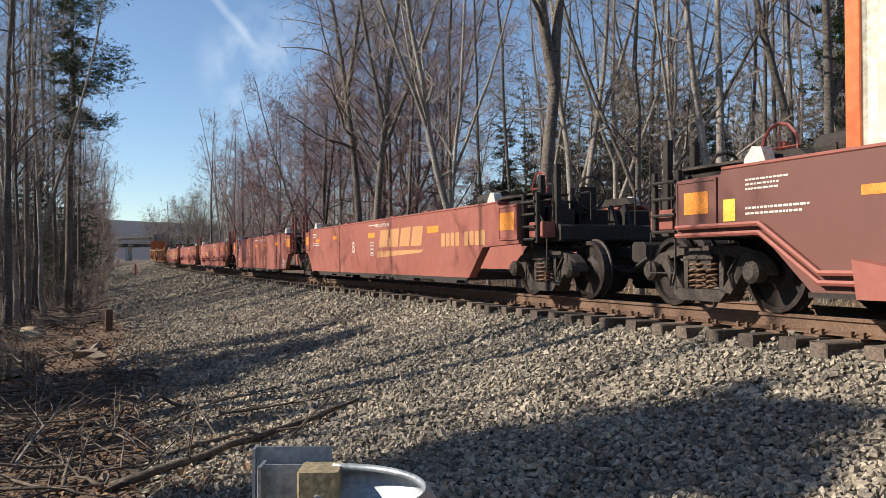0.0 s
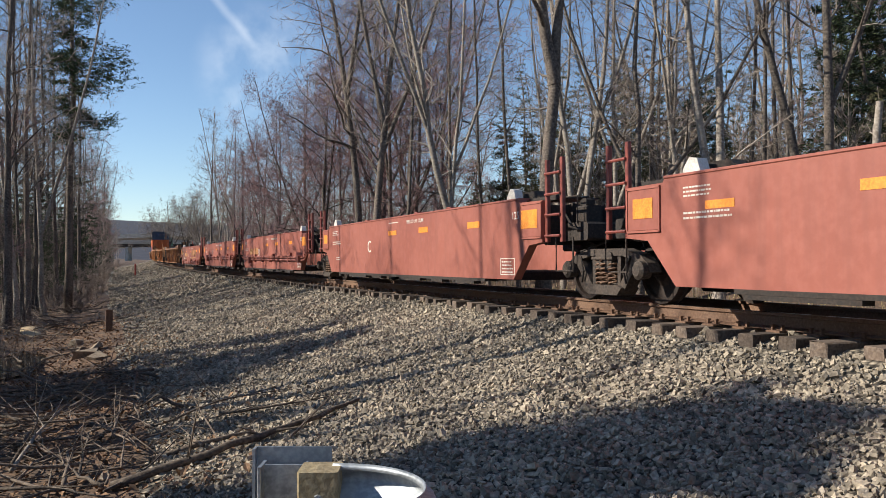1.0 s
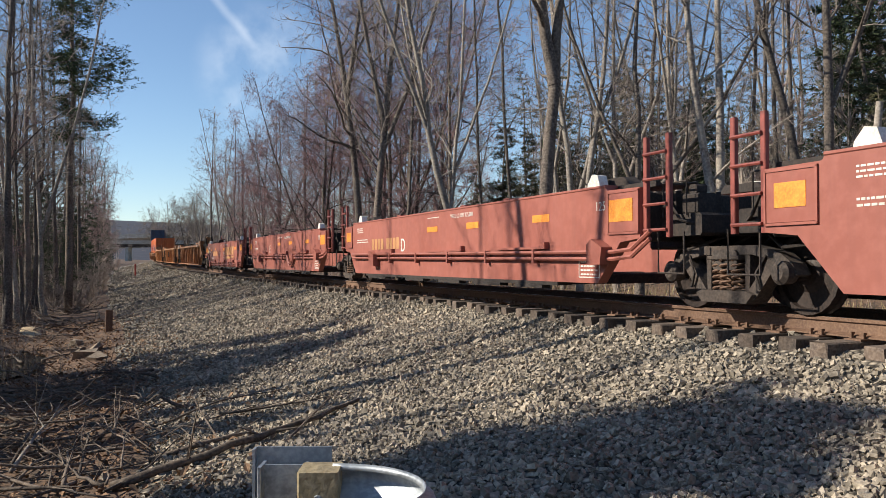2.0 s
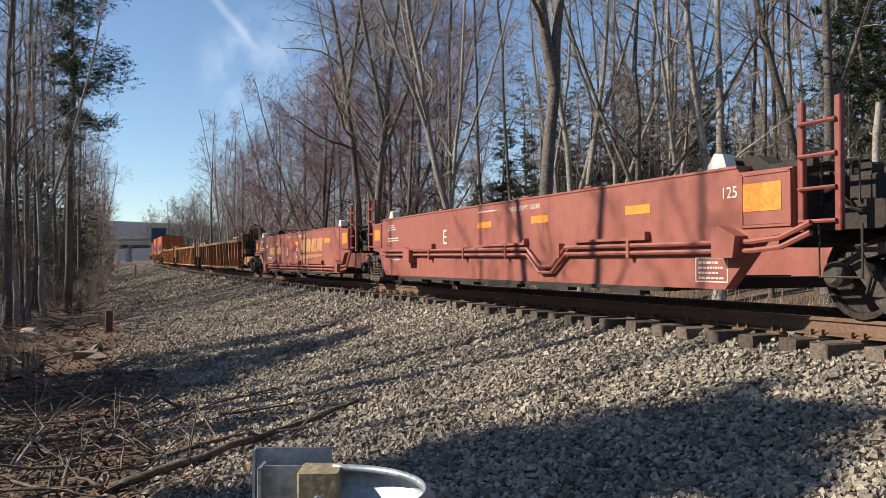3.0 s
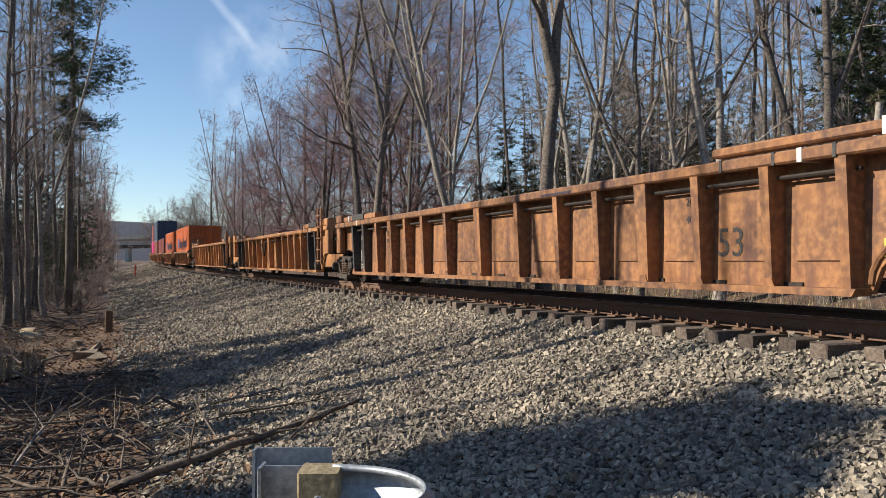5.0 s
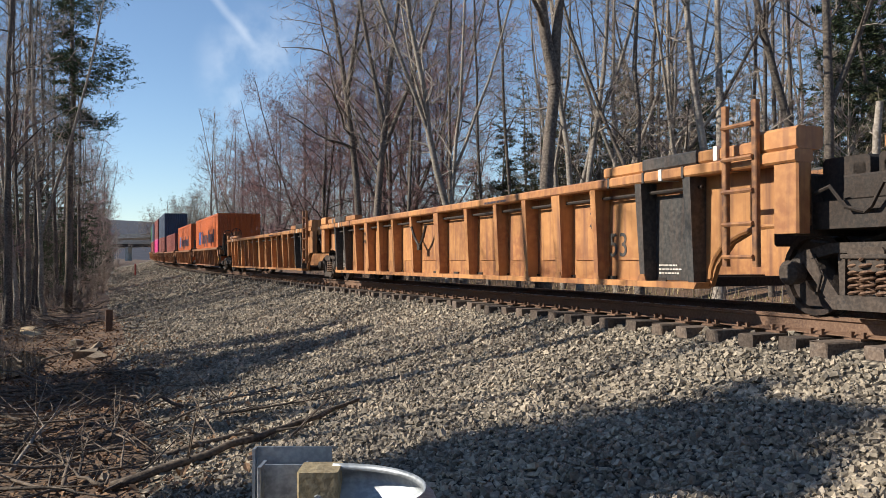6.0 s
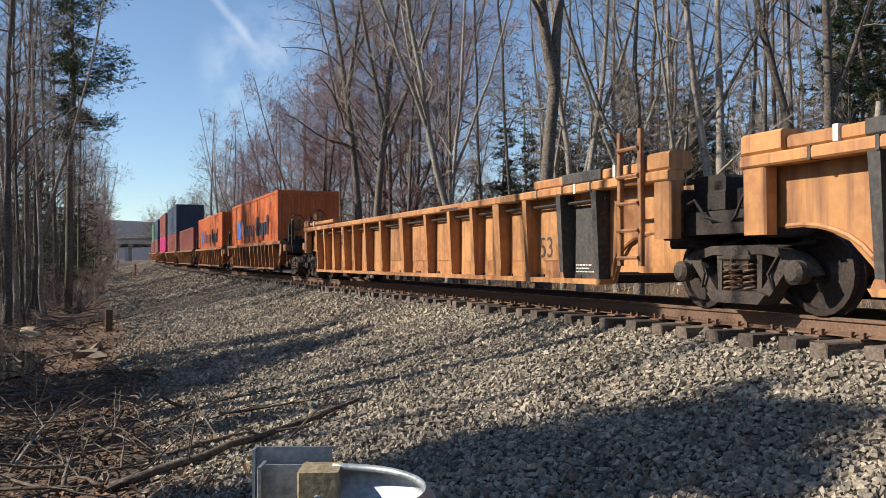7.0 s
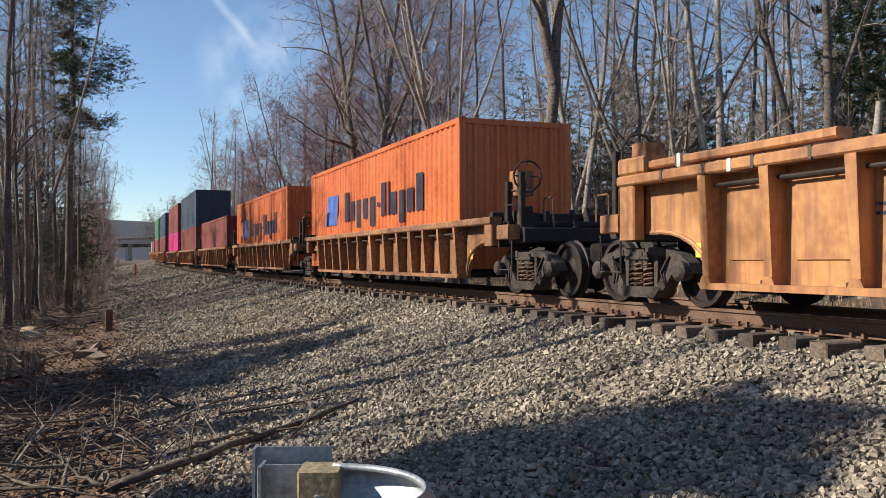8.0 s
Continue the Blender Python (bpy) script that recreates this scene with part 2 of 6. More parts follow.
# ---- mesh building ----
class Build:
    def __init__(self):
        self.v, self.f = [], []

    def add(self, verts, faces):
        k = len(self.v)
        self.v += [tuple(p) for p in verts]
        self.f += [tuple(i + k for i in f) for f in faces]
        return self

    def box(self, x0, x1, y0, y1, z0, z1, c=0.0):
        """A box; c chamfers its edges along the longest way."""
        if c <= 0:
            return self.add([(x, y, z) for x in (x0, x1) for y in (y0, y1) for z in (z0, z1)],
                            [(0, 1, 3, 2), (4, 6, 7, 5), (0, 4, 5, 1), (2, 3, 7, 6), (0, 2, 6, 4), (1, 5, 7, 3)])
        d = (x1 - x0, y1 - y0, z1 - z0)
        ax = d.index(max(d))
        lo, hi = [(x0, x1), (y0, y1), (z0, z1)], None
        u, w = [i for i in range(3) if i != ax]
        (a0, a1), (b0, b1) = lo[u], lo[w]
        ring = [(a0 + c, b0), (a1 - c, b0), (a1, b0 + c), (a1, b1 - c), (a1 - c, b1), (a0 + c, b1), (a0, b1 - c), (a0, b0 + c)]
        pts = []
        for end in lo[ax]:
            for a, b in ring:
                p = [0, 0, 0]
                p[ax], p[u], p[w] = end, a, b
                pts.append(p)
        return self.add(pts, [tuple(range(7, -1, -1)), tuple(range(8, 16))] + [(i, (i + 1) % 8, 8 + (i + 1) % 8, 8 + i) for i in range(8)])

    def prism(self, poly, y0, y1):
        """A polygon in x and z, drawn out from y0 to y1."""
        n = len(poly)
        return self.add([(x, y0, z) for x, z in poly] + [(x, y1, z) for x, z in poly],
                        [tuple(range(n)), tuple(range(2 * n - 1, n - 1, -1))] + [(i, n + i, n + (i + 1) % n, (i + 1) % n) for i in range(n)])

    def tube(self, pts, r, n=6, r1=None, closed=False):
        pts = [Vector(p) for p in pts]
        k, verts, faces = len(pts), [], []
        for i, p in enumerate(pts):
            a, b = pts[i - 1 if i or closed else 0], pts[(i + 1) % k if closed else min(i + 1, k - 1)]
            d = (b - a).normalized()
            side = d.cross(Vector((0, 0, 1)) if abs(d.z) < 0.9 else Vector((1, 0, 0))).normalized()
            up = side.cross(d)
            rr = r if r1 is None else r + (r1 - r) * i / max(1, k - 1)
            verts += [p + (side * math.cos(2 * math.pi * j / n) + up * math.sin(2 * math.pi * j / n)) * rr for j in range(n)]
        for i in range(k if closed else k - 1):
            o, q = i * n, ((i + 1) % k) * n
            faces += [(o + j, o + (j + 1) % n, q + (j + 1) % n, q + j) for j in range(n)]
        if not closed:
            faces += [tuple(range(n - 1, -1, -1)), tuple(range((k - 1) * n, k * n))]
        return self.add(verts, faces)

    def disc(self, c, prof, n=24):
        """A body turned round the y axis through c: prof is rows of (radius, y)."""
        verts = [(c[0] + r * math.cos(2 * math.pi * j / n), c[1] + y, c[2] + r * math.sin(2 * math.pi * j / n)) for r, y in prof for j in range(n)]
        faces = [(i * n + j, i * n + (j + 1) % n, (i + 1) * n + (j + 1) % n, (i + 1) * n + j) for i in range(len(prof) - 1) for j in range(n)]
        faces += [tuple(range(n)), tuple(range(len(prof) * n - 1, (len(prof) - 1) * n - 1, -1))]
        return self.add(verts, faces)

    def mesh(self, name, mat, smooth=False, fix=True):
        me = bpy.data.meshes.new(name)
        me.from_pydata(self.v, [], self.f)
        if fix:
            bm = bmesh.new()
            bm.from_mesh(me)
            bmesh.ops.recalc_face_normals(bm, faces=bm.faces)
            bm.to_mesh(me)
            bm.free()
        me.materials.append(mat)
        if smooth:
            me.polygons.foreach_set("use_smooth", [True] * len(me.polygons))
        return me


def part(name, b, mat, parent, label="", smooth=False):
    ob = new(name, b.mesh(name, mat, smooth) if isinstance(b, Build) else b)
    ob.parent = parent
    return tagged(ob, label=label) if label else ob


def thing(name, label, category, group="", kind=""):
    return tagged(new(name), label, category, group, kind)


def lettering(name, text, size, mat, parent, x, z, y, shear=0.0):
    """Painted letters on a side that faces the viewer's side; x is where they begin, seen from there."""
    cu = bpy.data.curves.new(name, "FONT")
    cu.body, cu.size, cu.extrude, cu.shear = text, size, 0.002, shear
    tmp = bpy.data.objects.new(name, cu)
    scene.collection.objects.link(tmp)
    me = bpy.data.meshes.new_from_object(tmp.evaluated_get(bpy.context.evaluated_depsgraph_get()))
    bpy.data.objects.remove(tmp)
    me.materials.clear()
    me.materials.append(mat)
    ob = new(name, me)
    ob.parent = parent
    # text runs towards -x of the car, up is z, front is +y
    ob.matrix_basis = Matrix(((-1, 0, 0, x), (0, 0, 1, y), (0, 1, 0, z), (0, 0, 0, 1)))
    return ob


def bars(b, x, z, y, w, h, rows=3, ragged=0.3, rng=None):
    """Lines of writing too small to read, as thin plates; x is where they begin."""
    rng = rng or random
    step = h / rows
    for i in range(rows):
        xx, end = x, x - w * (1 - ragged * rng.random())
        while xx > end + 0.02:
            ww = min(rng.uniform(0.02, 0.075), xx - end)
            b.box(xx - ww, xx, y, y + 0.003, z + h - (i + 0.9) * step, z + h - (i + 0.5) * step)
            xx -= ww + 0.014
    return b

# ---- ground, ballast, track ----
BED = ((-3.6, -0.86), (-2.4, -0.62), (-1.75, -0.38), (-1.3, -0.27), (0, -0.235), (1.1, -0.27), (1.3, -0.34), (1.62, -0.45), (2.55, -0.70), (3.55, -0.94),
       (4.55, -1.16), (5.55, -1.35), (6.5, -1.52), (7.2, -1.66))
LAND = ((-700, 22), (-300, 16), (-100, 6.5), (-40, 1.8), (-15, 0.1), (-8, -0.45), (-5, -0.72), (-3.3, -0.92), (-2, -0.75), (2, -0.75), (5.2, -1.50), (6.5, -1.57), (7.2, -1.63),
        (8.4, -1.83), (9.6, -1.80), (11.2, -1.35), (13.5, -1.02), (20, -0.7), (40, 0.0), (100, 1.5), (300, 8), (700, 25))


def profile(table, e):
    return float(np.interp(e, [p[0] for p in table], [p[1] for p in table]))


def bed_height(s, e):
    wob = noise.noise((s * 0.35, e * 0.35, 3.1)) * 0.055 * min(1, max(0, (e - 1.3) / 1.5)) + noise.noise((s * 1.3, e * 1.3, 7.7)) * 0.022 * min(1, max(0, (abs(e) - 1.2)))
    return profile(BED, e) + wob * (1 if s < 35 else 0.35)


def land_height(s, e):
    z = profile(LAND, e)
    k = min(1, max(0, (abs(e) - 4.8) / 2))
    z += k * (noise.noise((s * 0.12, e * 0.12, 1.0)) * 0.22 + noise.noise((s * 0.7, e * 0.7, 5.0)) * 0.07)
    z -= 0.28 * math.exp(-((s - 24.5) / 4.5) ** 2 - ((e - 9.9) / 1.3) ** 2)
    z += 2.6 * min(1, max(0, (40 - s) / 22)) * min(1.7, max(0, (-e - 6.5) / 22))     # wooded bank beyond the track
    rise = max(0, 1 - abs(s + 1.5) / 6.5) * max(0, 1 - abs(e - 9.0) / 4.2)     # the road shoulder on which the viewer stands
    return z + 0.9 * min(1, rise * 1.8) * (1 if e > 4.8 else 0)


def sheet(name, svals, evals, height, mat, label, category):
    verts = [tuple(at(s, e, height(s, e))) for s in svals for e in evals]
    k = len(evals)
    faces = [(i * k + j, i * k + j + 1, (i + 1) * k + j + 1, (i + 1) * k + j) for i in range(len(svals) - 1) for j in range(k - 1)]
    b = Build()
    b.v, b.f = verts, faces
    ob = new(name, b.mesh(name, mat, smooth=True))
    return tagged(ob, label, category, kind="structure")


def steps(*spans):
    out = []
    for a, b, d in spans:
        out += list(np.arange(a, b, d))
    return out + [spans[-1][1]]


sheet("ground", steps((-280, -30, 25), (-30, -4, 2), (-4, 45, 0.4), (45, 120, 2.5), (120, 400, 20), (400, 1750, 90)),
      steps((-700, -100, 60), (-100, -20, 8), (-20, -4, 1.0), (-4, 6, 1.0), (6, 16, 0.35), (16, 40, 3), (40, 100, 10), (100, 700, 60)),
      land_height, LITTER, "brown leaf-strewn soil with a shallow ditch beside the ballast", "ground")
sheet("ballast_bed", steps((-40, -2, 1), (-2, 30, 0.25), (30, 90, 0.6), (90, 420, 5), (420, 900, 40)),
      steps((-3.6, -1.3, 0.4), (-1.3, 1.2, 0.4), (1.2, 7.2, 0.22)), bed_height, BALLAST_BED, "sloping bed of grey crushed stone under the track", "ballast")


def rail(e, name):
    pts = [(-0.075, -0.18), (0.075, -0.18), (0.075, -0.165), (0.012, -0.145), (0.010, -0.045), (0.036, -0.035), (0.037, -0.006), (0.03, 0.0), (-0.03, 0.0), (-0.037, -0.006), (-0.036, -0.035), (-0.010, -0.045), (-0.012, -0.145), (-0.075, -0.165)]
    sv = steps((-40, 60, 2.0), (60, 300, 5), (300, 900, 20))
    n = len(pts)
    b = Build()
    b.v = [tuple(at(s, e + p, z)) for s in sv for p, z in pts]
    b.f = [(i * n + j, i * n + (j + 1) % n, (i + 1) * n + (j + 1) % n, (i + 1) * n + j) for i in range(len(sv) - 1) for j in range(n)]
    me = b.mesh(name, RAIL)
    me.materials.append(RAILTOP)
    for p in me.polygons:
        if p.normal.z > 0.9 and p.center.z > line(0)[3] - 0.01 and me.vertices[p.vertices[0]].index % n in (7, 8):
            p.material_index = 1
    return tagged(new(name, me), "rusty steel running rail spiked to timber ties", "rail", "rails of the track", "structure")


rail(0.755, "rail")
rail(-0.755, "rail")

# ---- bare trees ----


def branch_tree(seed, height, girth, spread=0.5, lean=0.0, bend=0.0, forks=(), first=0.3, limbs=16, dense=1.0, thick=0.0055, snag=False, rise=0.025, wild=0.17):
    """A bare deciduous tree: (trunk and limbs, twigs), each as a Build. lean and bend tilt the stem towards x;
    forks: further stems as (height of the fork, lean, share of the girth); snag: a broken stem with few limbs."""
    rng = random.Random(seed)
    wood, fine = Build(), Build()

    def skin(b, pts, rad, n):
        verts, faces = [], []
        for i, p in enumerate(pts):
            d = (pts[min(i + 1, len(pts) - 1)] - pts[max(i - 1, 0)]).normalized()
            side = d.cross(Vector((0, 1, 0)) if abs(d.y) < 0.9 else Vector((1, 0, 0))).normalized()
            up = side.cross(d)
            verts += [p + (side * math.cos(6.2832 * j / n) + up * math.sin(6.2832 * j / n)) * rad[i] for j in range(n)]
        for i in range(len(pts) - 1):
            faces += [(i * n + j, i * n + (j + 1) % n, (i + 1) * n + (j + 1) % n, (i + 1) * n + j) for j in range(n)]
        b.add(verts, faces)

    def along(pts, t):
        f = min(t, 0.999) * (len(pts) - 1)
        i = int(f)
        return pts[i].lerp(pts[i + 1], f - i), (pts[i + 1] - pts[i]).normalized()

    def aside(d, ang):
        a = d.cross(Vector((rng.gauss(0, 1), rng.gauss(0, 1), rng.gauss(0, 1)))).normalized()
        return (d * math.cos(ang) + a * math.sin(ang)).normalized()

    def grow(p, d, length, k, wander, up):
        pts = [p.copy()]
        for _ in range(k):
            d = (d + Vector((rng.gauss(0, wander), rng.gauss(0, wander), rng.gauss(0, wander) + up))).normalized()
            pts.append(pts[-1] + d * length / k)
        return pts

    def twig(p, d, length):
        q = p + d * length
        a = d.cross(Vector((rng.gauss(0, 1), rng.gauss(0, 1), rng.gauss(0, 1)))).normalized() * thick
        fine.add([p + a, p - a, q], [(0, 1, 2)])

    def branch(p, d, length, r, level):
        k = max(3, min(7, int(length / 0.5))) if level == 1 else 3 if level == 2 else 2
        pts = grow(p, d, length, k, wild if level == 1 else wild * 1.35, rise)
        end = max(0.004, r * 0.25)
        skin(wood if level == 1 else fine, pts, [r + (end - r) * i / k for i in range(k + 1)], 5 if level == 1 else 3)
        if level == 3:
            for _ in range(int((3.6 + 4.6 * length) * dense)):
                q, dd = along(pts, rng.uniform(0.15, 1))
                twig(q, aside(dd, rng.uniform(0.3, 1.0)), rng.uniform(0.2, 0.62) * (0.65 + 0.5 * length))
            return
        n = int((3.4 + 1.2 * length if level == 1 else 2.2 + 1.7 * length) * dense)
        for c in range(n):
            t = 0.16 + 0.84 * (c + rng.random()) / n
            q, dd = along(pts, t)
            ln = length * (1.08 - 0.72 * t) * rng.uniform(0.35, 0.68)
            branch(q, aside(dd, rng.uniform(0.5, 1.1)), max(0.3, ln), max(0.004, r * (1 - 0.7 * t) * rng.uniform(0.4, 0.62)), level + 1)

    def stem(p, tilt, turn_, length, r0, r1, start):
        k = max(6, int(length / 1.1))
        pts, sway = [p.copy()], rng.gauss(0, 0.03)
        for i in range(k):
            f = tilt + turn_ * i / k + rng.gauss(0, 0.035)
            sway += rng.gauss(0, 0.025)
            pts.append(pts[-1] + Vector((math.sin(f), math.sin(sway), math.cos(f))) * length / k)
        rad = [r0 + (r1 - r0) * (i / k) ** 0.85 for i in range(k + 1)]
        if p.z < 0:
            rad[0] *= 1.4
        skin(wood, pts, rad, 9)
        n = max(3, int(1.15 * limbs * length / 15))
        for c in range(n):
            t = start + (0.985 - start) * (c + rng.random()) / n
            q, dd = along(pts, t)
            rr_ = r0 + (r1 - r0) * t ** 0.85
            low = 1 - t
            branch(q, aside(dd, rng.uniform(0.5, 0.95) + 0.3 * low), height * spread * (0.2 + 0.75 * low ** 0.7) * rng.uniform(0.35, 0.85), max(0.014, min(0.5 * rr_, rr_ * rng.uniform(0.25, 0.55))), 1)
        return pts

    base = Vector((0, 0, -0.3))
    main = stem(base, lean, bend, height + 0.3, girth / 2, girth * 0.33 if snag else 0.022, first)
    for at_h, tilt, share in forks:
        q, _ = along(main, (at_h + 0.3) / (height + 0.3))
        stem(q, tilt, -tilt * 0.45, height - at_h, girth / 2 * share, 0.02, 0.12)
    return wood, fine


def make_tree(name, label, seed, bark, twig, **kw):
    wood, fine = branch_tree(seed, **kw)
    root = thing(name, label, "tree")
    part("trunk", wood.mesh("trunk", bark, True, fix=False), None, root)
    part("crown", fine.mesh("crown", twig, False, fix=False), None, root)
    return root


def make_pine(name, label, seed, height, girth, first, reach, tufts, crown=0.7, lop=0.0, tier=1.0, green=None):
    """An evergreen: tiers of drooping boughs that branch and carry short sprays of needles. crown shapes the outline; lop pushes it to x."""
    rng = random.Random(seed)
    wood, leaf = Build(), Build()
    wood.tube([(rng.gauss(0, 0.02) * i, rng.gauss(0, 0.02) * i, -0.3 + (height + 0.3) * i / 8) for i in range(9)], girth / 2, 8, 0.03)
    for _ in range(int(9 * first * height / 3)):      # dead snags under the crown
        a, z, ln = rng.uniform(0, 6.283), rng.uniform(0.15, first + 0.1) * height, rng.uniform(0.3, 0.9) * reach * 0.5
        wood.tube([(0, 0, z), (math.cos(a) * ln * 0.5, math.sin(a) * ln * 0.5, z + rng.uniform(-0.1, 0.2)), (math.cos(a) * ln, math.sin(a) * ln, z + rng.uniform(-0.2, 0.3))], 0.018, 4, 0.005)
    z = first * height
    while z < height:
        t = (z / height - first) / (1 - first)
        for _ in range(rng.randint(2, 4)):
            a = rng.uniform(0, 6.283)
            ln = reach * min(1.0, (1.04 - t) ** crown * (0.55 + 1.6 * t if crown < 0.6 else 1)) * rng.uniform(0.35, 1.1) * (1 + lop * math.cos(a))
            d = Vector((math.cos(a), math.sin(a), rng.uniform(-0.1, 0.45) if crown > 0.6 else rng.uniform(-0.5, 0.75)))
            pts = [Vector((0, 0, z)) + d * ln * k / 4 + Vector((rng.gauss(0, 0.04) * ln, rng.gauss(0, 0.04) * ln, -0.12 * ln * (k / 4) ** 2)) for k in range(5)]
            wood.tube(pts, 0.032 * (1.2 - t), 4, 0.007)
            for _ in range(int(tufts * ln / reach) + 3):
                u = rng.uniform(0.22, 1.0)
                f = u * 3.999
                p = pts[int(f)].lerp(pts[int(f) + 1], f - int(f)) + Vector((rng.gauss(0, 1), rng.gauss(0, 1), rng.gauss(0, 1))) * ln * (0.04 if crown > 0.6 else 0.1)
                w = Vector((-d.y, d.x, 0)) * rng.choice((-1, 1)) * rng.uniform(0.3, 1) + d * rng.uniform(0.3, 1.0) + Vector((0, 0, rng.gauss(0.05, 0.3)))
                w = w.normalized() * rng.uniform(0.15, 0.42) * (0.35 + 0.3 * ln)
                for j in range(7):
                    q = p + w * rng.uniform(0.05, 1.0) + Vector((rng.gauss(0, 1), rng.gauss(0, 1), rng.gauss(0, 0.7))) * 0.035
                    n_ = (w.normalized() + Vector((rng.gauss(0, 0.75), rng.gauss(0, 0.75), rng.gauss(0.1, 0.5)))).normalized()
                    side = n_.cross(Vector((rng.gauss(0, 1), rng.gauss(0, 1), rng.gauss(0, 1)))).normalized() * rng.uniform(0.014, 0.026)
                    leaf.add([q - side, q + side, q + n_ * rng.uniform(0.1, 0.22)], [(0, 1, 2)])
        z += height * rng.uniform(0.018, 0.04) * tier
    root = thing(name, label, "tree")
    part("trunk", wood.mesh("trunk", BARK, True, fix=False), None, root)
    part("crown", leaf.mesh("crown", green or NEEDLE, False, fix=False), None, root)
    return root


